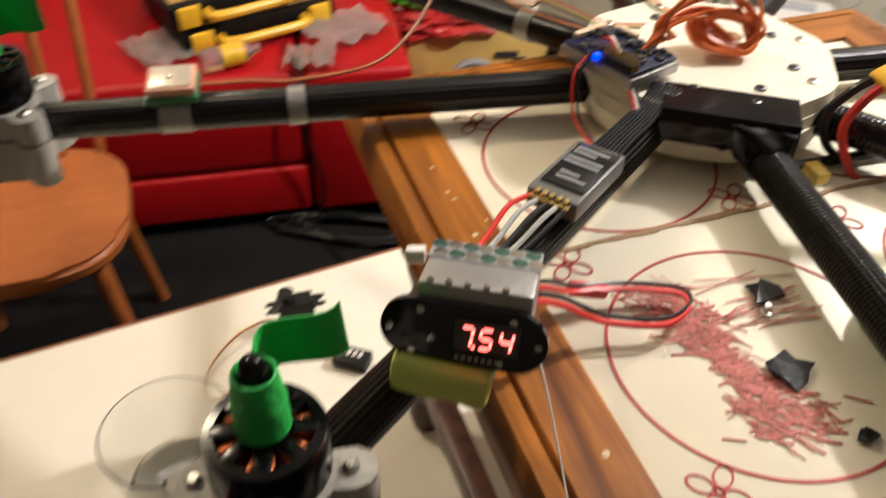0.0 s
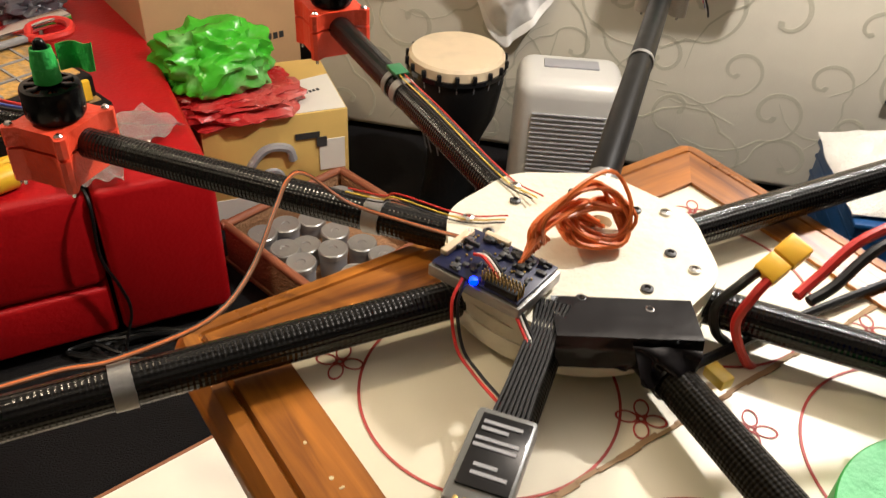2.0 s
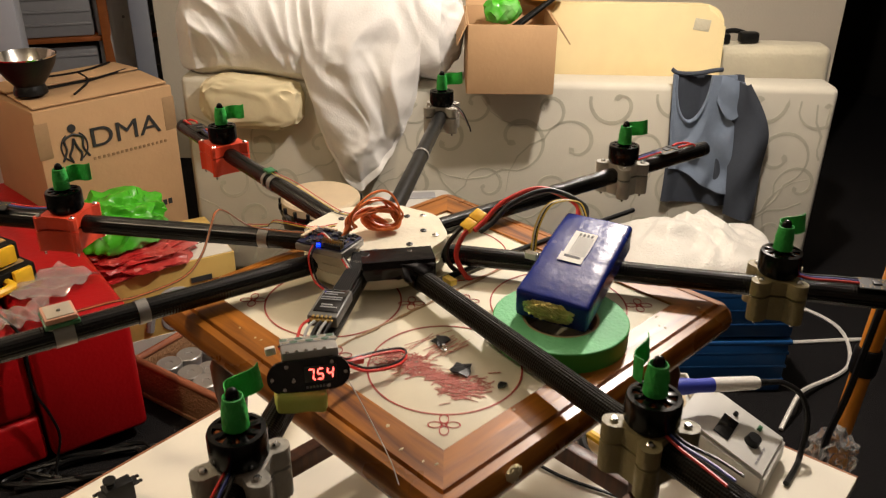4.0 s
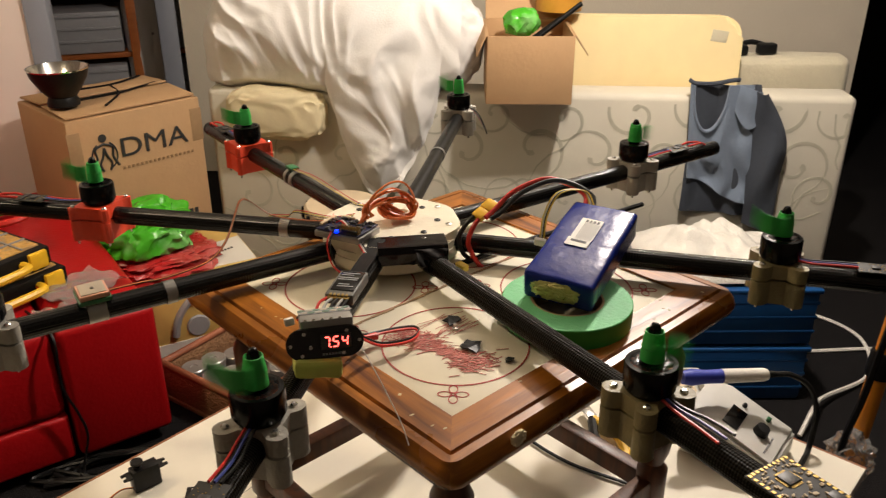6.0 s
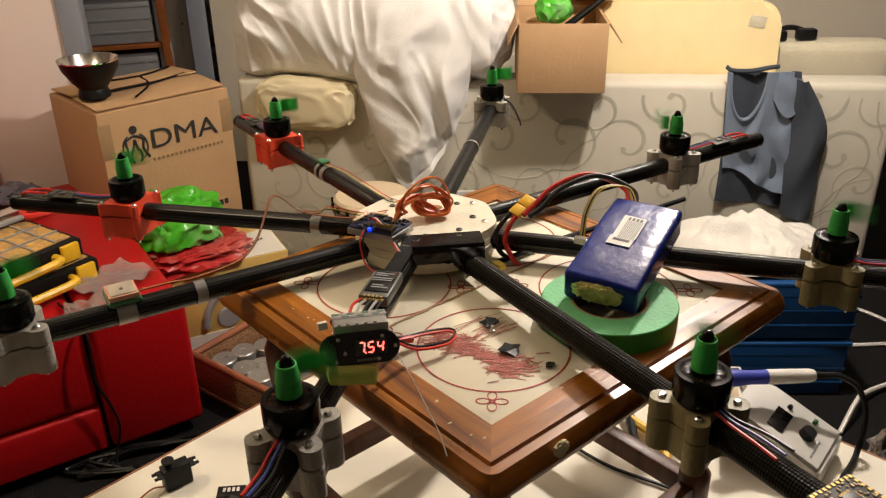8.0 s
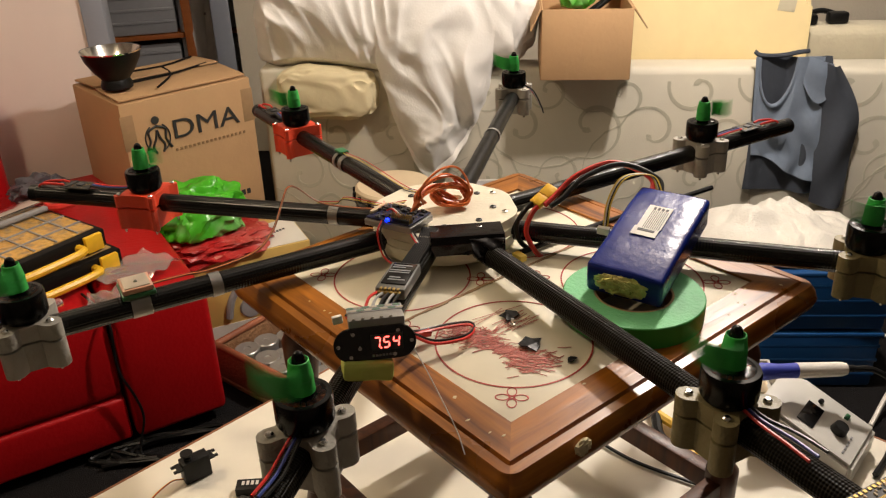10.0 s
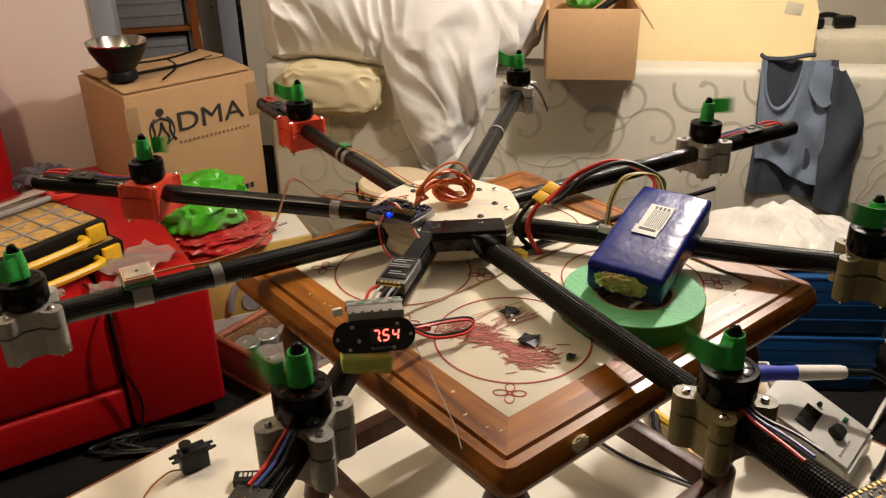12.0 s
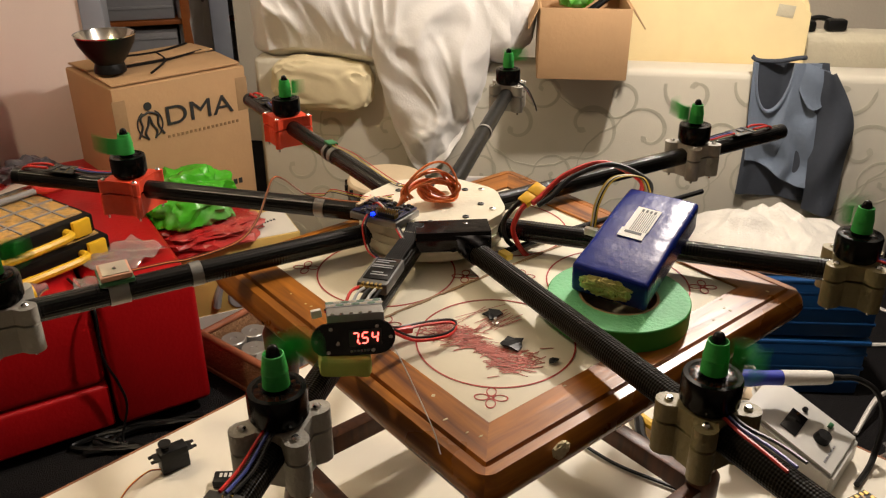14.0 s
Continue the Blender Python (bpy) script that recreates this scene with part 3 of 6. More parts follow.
def blanket():
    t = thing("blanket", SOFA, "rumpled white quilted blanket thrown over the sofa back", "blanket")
    bm = bmesh.new()

    def ridge(p):
        return 1 - 2 * math.sqrt(noise.noise(p) ** 2 + 0.006)

    def cloth(u, v):
        # one cloth: up from behind the sofa back, over the heap, down to a hanging point in front
        x = -1.47 + 1.14 * u
        tip = max(0.0, 1 - (abs(x + 0.68) / (0.27 if x > -0.68 else 0.22)) ** 1.5) ** 0.8
        lo = 0.640 - 0.47 * tip + 0.02 * math.sin(x * 9)
        top = 1.17 + 0.04 * math.sin(x * 7) - 0.5 * max(0, x + 0.62) ** 1.2 - 2.2 * max(0, -1.30 - x) ** 1.3
        if v < 0.2:
            q = v / 0.2
            y, z = 0.42 - 0.16 * q, 0.60 + (top - 0.60) * math.sin(q * math.pi / 2)
        elif v < 0.35:
            q = (v - 0.2) / 0.15
            y, z = 0.26 - 0.24 * q, top - 0.07 * q * q
        else:
            q = (v - 0.35) / 0.65
            z = top - 0.07 + (lo - top + 0.07) * q
            belly = math.sin(min(1, q * 1.05) * math.pi) ** 0.7
            y = 0.02 - (0.075 + 0.02 * tip) * belly - 0.035 * tip * q + 0.06 * (1 - tip) * max(0, q - 0.86) / 0.14
        w1 = noise.noise(Vector((x * 3.1, z * 3.1, 2)))
        w2 = noise.noise(Vector((x * 3.1, z * 3.1, 7)))
        p, r = x + 0.17 * w1, z + 0.17 * w2
        near = max(0.0, min(1.0, (x + 1.02) / 0.2))
        # slanting swags on the heap, upright pleats towards the hanging point, stacked creases at the end
        swag = ridge(Vector(((p + r) * 3.4, (p - r) * 1.3, 1)))
        pleat = ridge(Vector(((p + 0.68) * (3.6 + 3 * max(0, 0.9 - z)), r * 1.6, 4)))
        stack = ridge(Vector((x * 1.6, r * 9.0, 9)))
        fine = ridge(Vector(((p + 0.5 * r) * 9, (p - r) * 4.0, 6)))
        crumple = noise.noise(Vector((p * 24, r * 18, 3)))
        end = max(0.0, min(1.0, (-1.08 - x) / 0.15)) * max(0.0, min(1.0, (0.86 - z) / 0.1))
        front = max(0.0, min(1.0, (v - 0.12) / 0.2))
        off = 0.050 * swag * (1 - 0.6 * near) * (1 - end) + 0.038 * pleat * near + 0.022 * stack * end + 0.014 * fine + 0.005 * crumple + 0.05 * w1
        y += max(0.0, -1.36 - x) ** 1.2 * 2.2
        return (x + 0.012 * fine, y - off * (0.35 + 0.65 * front), z + off * 0.35 * (1 - 0.7 * tip))

    sheet(bm, 200, 170, cloth, thick=0.01)
    part("blanket_cloth", bm, BLANKET, t)
    bm = bmesh.new()
    lump(bm, (0, 0, 0), (0.215, 0.085, 0.108), 0.05, 1.6, 5, 0.6, 3, 0.16)
    tagged(part("rolled_pillow", bm, KHAKI, at=SOFA @ pose(-1.125, -0.035, 0.575, 0, 3, 0)), "creased cream pillow squeezed over the sofa back", "pillow")
    bm = bmesh.new()
    lump(bm, (0, 0, 0), (0.17, 0.12, 0.19), 0.10, 1.8, 5, 0.75, 8, 0.14)
    tagged(part("white_pillow", bm, BLANKET, at=SOFA @ pose(-0.40, 0.13, 0.855, 0, 8, 0)), "plump white pillow leaning beside the blanket", "pillow")


blanket()


def sweater():
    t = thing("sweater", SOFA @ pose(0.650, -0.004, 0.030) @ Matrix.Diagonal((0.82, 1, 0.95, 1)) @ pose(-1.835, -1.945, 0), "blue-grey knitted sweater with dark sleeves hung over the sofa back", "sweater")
    bm = bmesh.new()

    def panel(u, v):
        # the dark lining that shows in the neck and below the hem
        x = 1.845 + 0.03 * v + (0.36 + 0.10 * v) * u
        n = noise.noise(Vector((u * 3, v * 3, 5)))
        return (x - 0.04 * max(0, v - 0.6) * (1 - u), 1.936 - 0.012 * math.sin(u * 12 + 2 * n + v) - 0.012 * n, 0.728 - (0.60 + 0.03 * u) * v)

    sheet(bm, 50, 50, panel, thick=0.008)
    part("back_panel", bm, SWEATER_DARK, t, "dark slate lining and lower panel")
    bm = bmesh.new()

    def body(u, v):
        # front below the scooped neck
        x0, x1 = 1.835 + 0.035 * v, 2.16 + 0.05 * v
        x = x0 + (x1 - x0) * u
        scoop = 0.205 * max(0.0, 1 - ((x - 1.945) / 0.085) ** 2) ** 0.5 if abs(x - 1.945) < 0.085 else 0.0
        top, low = 0.732 - scoop, 0.298 - 0.13 * u + 0.012 * math.sin(u * 7)
        n = noise.noise(Vector((u * 3, v * 3, 1)))
        return (x, 1.915 - 0.010 * math.sin(u * 13 + 3 * n + 2 * v) * (0.3 + v) - 0.016 * n, top + (low - top) * v)

    sheet(bm, 90, 50, body, thick=0.008)
    part("body_panel", bm, SWEATER, t)
    bm = bmesh.new()

    def cap(u, v):
        return (2.085 + 0.11 * u + 0.03 * v * u - 0.01 * v, 1.898 - 0.014 * math.sin(u * math.pi) + 0.010 * (1 - u) - 0.004 * math.sin(v * 6), 0.735 - 0.03 * u - (0.12 + 0.06 * math.sin(u * math.pi)) * v)

    sheet(bm, 20, 24, cap, thick=0.008)
    part("shoulder", bm, SWEATER, t)
    bm = bmesh.new()

    def sleeve(u, v):
        left = 2.15 + 0.05 * v
        right = 2.235 + 0.15 * math.sin(min(1, v * 2.2) * math.pi / 2) - 0.03 * v
        return (left + (right - left) * u, 1.905 - 0.045 * math.sin(u * math.pi) - 0.010 * math.sin(v * 10 + u * 5), 0.715 - 0.02 * u - 0.64 * v)

    sheet(bm, 26, 50, sleeve, thick=0.01)
    part("sleeve", bm, SWEATER_DARK, t, "dark slate sleeve")
    bm = bmesh.new()
    wire(bm, [(1.828, 1.925, 0.752), (1.86, 1.915, 0.738), (1.95, 1.912, 0.738), (2.04, 1.915, 0.752), (2.085, 1.93, 0.752)], 0.010, 8)
    part("collar", bm, SWEATER_DARK, t)
    bm = bmesh.new()
    wire(bm, [(1.945 + 0.09 * math.sin(q), 1.906, 0.735 - 0.215 * math.cos(q)) for q in [radians(-88 + 11 * k) for k in range(17)]], 0.007, 6, 3)
    part("neck_band", bm, SWEATER, t)


sweater()


# ---- cardboard boxes, bag, tray, drum, heater beside the red sofa ----
def tall_box():
    w, d, h = 0.49, 0.40, 0.80
    t = thing("cardboard_box", pose(-0.597, 1.900, 0, 0, 0, 27), "large brown cardboard moving box with black printing", "box")
    bm = bmesh.new()
    box(bm, (w / 2, d / 2, h / 2), (w, d, h), 0.006)
    for v in bm.verts:
        v.co += 0.004 * noise.noise_vector(v.co * 5)
    part("box_body", bm, CARD, t)
    for k, (x0, x1, y0, y1, a) in enumerate(((0.01, w - 0.01, 0.01, d * 0.49, 2.5), (0.01, w - 0.01, d * 0.51, d - 0.01, -3))):
        bm = bmesh.new()
        box(bm, (0, 0, 0), (x1 - x0, y1 - y0, 0.006), 0.001, pose((x0 + x1) / 2, (y0 + y1) / 2, h + 0.012 + 0.006 * k, a, 0, 0))
        part("top_flap", bm, CARD, t)
    for k, pts in enumerate((((0.16, 0.03), (0.27, 0.16), (0.30, 0.30)), ((0.27, 0.16), (0.44, 0.22)), ((0.12, 0.33), (0.30, 0.30), (0.45, 0.36)), ((0.05, 0.16), (0.27, 0.165)))):
        bm = bmesh.new()
        wire(bm, [(x, y, h + 0.024) for x, y in pts], 0.004, 5, 3)
        part("torn_edge", bm, DARK, t)
    for x in (0.02, w - 0.02):
        bm = bmesh.new()
        box(bm, (x, -0.0005, 0.70), (0.045, 0.003, 0.12), 0.0005)
        part("packing_tape", bm, KRAFT, t)
    text("printed_word", "DMA", 0.098, t, pose(0.297, -0.004, 0.645, 90) @ Matrix.Diagonal((1.22, 0.98, 1, 1)), INK, 0.0008)
    bm = bmesh.new()
    x = 0.175
    for k in range(17):
        box(bm, (x, -0.002, 0.605), (0.008, 0.003, 0.010))
        x += 0.0165
    part("printed_small_line", bm, CARD_EDGE, t)
    bm = bmesh.new()
    x = 0.34
    for k in range(5):
        box(bm, (x, -0.002, 0.375), (0.014, 0.003, 0.02))
        x += 0.021
    part("printed_lower_line", bm, INK, t)
    bm = bmesh.new()
    lathe(bm, [(0, -0.001), (0.014, -0.001), (0.014, 0.001), (0, 0.001)], pose(0.115, -0.003, 0.725, 90), 16)
    for a in (0, 1):
        s = 1 - 2 * a
        wire(bm, [(0.115, -0.003, 0.705), (0.115 + s * 0.03, -0.003, 0.69), (0.115 + s * 0.028, -0.003, 0.655), (0.115 + s * 0.045, -0.003, 0.62)], 0.004, 6)
        wire(bm, [(0.115, -0.003, 0.69), (0.115 + s * 0.008, -0.003, 0.66), (0.115 + s * 0.02, -0.003, 0.635), (0.115 + s * 0.012, -0.003, 0.61)], 0.004, 6)
    for a0, a1, rx, rz in ((-70, 60, 0.044, 0.050), (120, 250, 0.044, 0.050)):
        wire(bm, [(0.115 + rx * math.cos(radians(a0 + (a1 - a0) * k / 8)), -0.002, 0.662 + rz * math.sin(radians(a0 + (a1 - a0) * k / 8))) for k in range(9)], 0.0028, 5, 2)
    part("printed_emblem", bm, INK, t)
    return t


tall_box()


def steel_bowl():
    t = thing("bowl_lamp", pose(-0.600, 2.045, 0.827), "black lamp reflector bowl with shiny steel inside on the box", "reflector")
    bm = bmesh.new()
    lathe(bm, [(0.0, 0.0), (0.052, 0.0), (0.052, 0.012), (0.046, 0.03), (0.066, 0.055), (0.090, 0.095), (0.098, 0.125)], seg=40)
    part("outer_bowl", bm, BLACK, t)
    bm = bmesh.new()
    lathe(bm, [(0.0, 0.045), (0.045, 0.05), (0.062, 0.062), (0.086, 0.098), (0.096, 0.126), (0.100, 0.127), (0.098, 0.122)], seg=40)
    part("inner_bowl", bm, CHROME, t, "polished steel reflector lining")


steel_bowl()


def vacuum_box():
    t = thing("appliance_box", pose(-0.445, 1.60, 0, 0, 0, 11), "yellow and white printed appliance box under the green bag", "box")
    w, d, h = 0.41, 0.34, 0.33
    bm = bmesh.new()
    box(bm, (w / 2, d / 2, h / 2), (w, d, h), 0.004)
    part("box_body", bm, CARTON_YELLOW, t)
    bm = bmesh.new()
    outline(bm, [(0.02 + 0.0, 0.005), (w - 0.005, 0.005), (w - 0.005, 0.22), (w - 0.09, 0.20), (w - 0.19, 0.10), (0.2, 0.04)], h + 0.0005, h + 0.0025)
    part("white_top_panel", bm, CARTON_WHITE, t)
    bm = bmesh.new()
    box(bm, (w / 2, -0.001, 0.045), (w - 0.01, 0.004, 0.08))
    box(bm, (w - 0.05, -0.0012, 0.19), (0.075, 0.004, 0.10))
    part("white_front_panel", bm, CARTON_WHITE, t)
    bm = bmesh.new()
    wire(bm, [(0.10, -0.004, 0.11), (0.12, -0.004, 0.18), (0.17, -0.004, 0.235), (0.23, -0.004, 0.23), (0.245, -0.004, 0.19)], 0.013, 8)
    lathe(bm, [(0, 0), (0.04, 0), (0.035, 0.006), (0, 0.006)], pose(0.18, 0.0, 0.13, 90), 20)
    part("printed_vacuum_picture", bm, GREY_PLASTIC, t)
    marks = [((0.29, -0.003, 0.26), (0.07, 0.004, 0.018)), ((0.33, -0.003, 0.235), (0.03, 0.004, 0.03))]
    marks += [((0.27 + k * 0.012, 0.10 + 0.004 * k, h + 0.003), (0.008, 0.012, 0.001)) for k in range(8)]
    for c, s in marks:
        bm = bmesh.new()
        box(bm, c, s)
        part("printed_mark", bm, INK, t)


vacuum_box()


def grocery_bags():
    bm = bmesh.new()
    lump(bm, (0, 0, 0.075), (0.15, 0.12, 0.10), 0.26, 2.1, 5, 0.85, 7, 0.22)
    tagged(part("green_bag", bm, GREEN_BAG, at=pose(-0.39, 1.76, 0.375, 0, 0, 12)), "crumpled shiny green plastic bag on the appliance box", "bag")
    bm = bmesh.new()
    lump(bm, (0, 0, 0.03), (0.175, 0.13, 0.045), 0.25, 2.6, 4, 0.8, 17, 0.3)
    tagged(part("red_bag", bm, RED_BAG, smooth=False, at=pose(-0.36, 1.73, 0.325, 0, 0, 12)), "flat red printed plastic bag under the green bag", "bag")


grocery_bags()


def tray():
    t = thing("wicker_tray", pose(-0.11, 1.39, 0, 0, 0, -53), "square red-brown rattan tray full of jar lids", "tray")
    s = 0.43
    bm = bmesh.new()
    box(bm, (0, 0, 0.008), (s, s, 0.014), 0.002)
    part("tray_base", bm, WICKER, t)
    for k in range(4):
        bm = bmesh.new()
        box(bm, (0, s / 2 - 0.012, 0.07), (s - 0.03, 0.014, 0.11), 0.003, turn(0, 0, 90 * k))
        part("tray_side", bm, WICKER, t)
        bm = bmesh.new()
        rod(bm, (-s / 2, s / 2 - 0.012, 0.128), (s / 2, s / 2 - 0.012, 0.128), 0.012, 10)
        o = part("rim_rail", bm, TRAY_WOOD, t)
        o.matrix_basis = turn(0, 0, 90 * k)
    rng = random.Random(5)
    for k in range(13):
        u, v = (k % 4 - 1.5) * 0.093 + rng.uniform(-0.01, 0.01), (k // 4 - 1.5) * 0.093 + rng.uniform(-0.012, 0.012)
        h = rng.uniform(0.045, 0.09)
        j = thing("glass_jar", pose(-0.11, 1.39, 0, 0, 0, -53) @ pose(u, v, 0.015), "small jar with a dull grey metal lid in the tray", "jar", "jars in the tray")
        bm = bmesh.new()
        lathe(bm, [(0, 0), (0.036, 0), (0.038, h - 0.012), (0.034, h - 0.008), (0, h - 0.008)], seg=24)
        part("jar_body", bm, GREY_PLASTIC, j)
        bm = bmesh.new()
        lathe(bm, [(0, h - 0.01), (0.0405, h - 0.01), (0.0405, h + 0.004), (0.037, h + 0.007), (0.030, h + 0.005), (0.012, h + 0.0055), (0.010, h + 0.003), (0, h + 0.003)], seg=28)
        part("jar_lid", bm, DUCT, j)


tray()


def drum():
    t = thing("hand_drum", pose(0.262, 1.67, 0), "black goblet drum with a pale hide skin", "drum")
    bm = bmesh.new()
    lathe(bm, [(0, 0), (0.09, 0), (0.075, 0.10), (0.07, 0.2), (0.12, 0.32), (0.135, 0.42), (0.134, 0.47), (0, 0.47)], seg=40)
    part("drum_shell", bm, BLACK, t)
    bm = bmesh.new()
    lathe(bm, [(0.136, 0.468), (0.134, 0.492), (0.126, 0.5), (0.06, 0.4985), (0, 0.498)], seg=40)
    part("drum_skin", bm, SKIN, t)
    bm = bmesh.new()
    ring(bm, 0.134, 0.142, 0.455, 0.468, 40)
    for k in range(18):
        a = 2 * math.pi * k / 18
        box(bm, (0.139 * math.cos(a), 0.139 * math.sin(a), 0.476), (0.012, 0.012, 0.022), 0.003)
    part("tension_ring", bm, GLOSS, t)
    bm = bmesh.new()
    for k in range(18):
        a, b = 2 * math.pi * k / 18, 2 * math.pi * (k + 0.5) / 18
        rod(bm, (0.138 * math.cos(a), 0.138 * math.sin(a), 0.455), (0.078 * math.cos(b), 0.078 * math.sin(b), 0.2), 0.002, 5)
    part("tension_rope", bm, GREY_PLASTIC, t)


drum()


def dehumidifier():
    t = thing("dehumidifier", pose(0.56, 1.56, 0, 0, 0, -14), "white plastic dehumidifier with a slotted grille", "dehumidifier")
    bm = bmesh.new()
    box(bm, (0, 0, 0.25), (0.29, 0.21, 0.48), 0.045, seg=4)
    part("casing", bm, WHITE_PLASTIC, t)
    for k in range(14):
        bm = bmesh.new()
        box(bm, (0, -0.106, 0.40 - k * 0.0145), (0.20, 0.008, 0.006), 0.002)
        part("grille_slot", bm, GREY_PLASTIC, t)
    bm = bmesh.new()
    box(bm, (0, 0.02, 0.491), (0.15, 0.05, 0.008), 0.003)
    part("top_handle", bm, GREY_PLASTIC, t)
    for x in (-0.1, 0.1):
        bm = bmesh.new()
        box(bm, (x, 0, 0.006), (0.03, 0.15, 0.012), 0.003)
        part("foot", bm, BLACK, t)


dehumidifier()


# ---- the red sofa and what lies on it ----
RS = pose(-0.375, 1.205, 0, 0, 0, 17)


def red_sofa():
    t = thing("red_sofa", RS, "bright red leather sofa with square seat blocks", "sofa")
    for nm, x0, x1, y0, d in (("end_block", -0.262, 0, 0.0, 1.15), ("seat_block", -1.25, -0.272, 0.02, 1.10)):
        bm = bmesh.new()
        if nm == "end_block":
            box(bm, ((x0 + x1) / 2, y0 + d / 2, 0.245), (x1 - x0, d, 0.41), 0.02, seg=3)
            part(nm, bm, RED_LEATHER, t)
        else:
            box(bm, ((x0 + x1) / 2, y0 + d / 2, 0.315), (x1 - x0, d, 0.265), 0.025, seg=3)
            part("seat_cushion", bm, RED_LEATHER, t)
            bm = bmesh.new()
            box(bm, ((x0 + x1) / 2, y0 + d / 2 - 0.004, 0.11), (x1 - x0, d, 0.14), 0.012, seg=3)
            part("seat_base", bm, RED_LEATHER, t)
    bm = bmesh.new()
    box(bm, (-0.62, 0.6, 0.02), (1.2, 1.0, 0.04), 0.004)
    part("plinth", bm, DARK, t)
    for x in (-0.78,):
        bm = bmesh.new()
        box(bm, (x - 0.03, 1.24, 0.50), (0.90, 0.2, 0.78), 0.05, seg=3, m=turn(-0))
        part("backrest", bm, RED_LEATHER, t)


red_sofa()


def organiser(m, w, label):
    t = thing("parts_organiser", m, label, "toolbox", "parts organisers on the sofa")
    bm = bmesh.new()
    box(bm, (0, 0.16, 0.03), (w, 0.32, 0.055), 0.006)
    part("case", bm, BLACK, t)
    bm = bmesh.new()
    box(bm, (0, 0.165, 0.0585), (w - 0.03, 0.28, 0.006), 0.002)
    part("fastener_lid", bm, AMBER, t, "amber see-through lid over small fasteners")
    for k in range(1, 6):
        bm = bmesh.new()
        box(bm, (-w / 2 + k * w / 6, 0.165, 0.063), (0.005, 0.28, 0.004))
        part("divider", bm, GREY_PLASTIC, t)
    for y in (0.09, 0.17, 0.25):
        bm = bmesh.new()
        box(bm, (0, y, 0.0635), (w - 0.03, 0.005, 0.004))
        part("divider", bm, GREY_PLASTIC, t)
    bm = bmesh.new()
    wire(bm, [(-0.11, 0.0, 0.03), (-0.10, -0.035, 0.03), (0, -0.042, 0.03), (0.10, -0.035, 0.03), (0.11, 0.0, 0.03)], 0.012, 8)
    part("carry_handle", bm, YELLOW, t)
    for x in (-0.155, 0.155):
        bm = bmesh.new()
        box(bm, (x, -0.006, 0.03), (0.055, 0.016, 0.05), 0.004)
        part("latch", bm, YELLOW, t)


organiser(RS @ pose(-0.345, 0.21, 0.45, 0, 0, 21), 0.40, "black parts organiser with yellow latches on the red sofa")
organiser(RS @ pose(-0.37, 0.225, 0.513, 0, 0, 24), 0.40, "black parts organiser with yellow handle stacked on another")


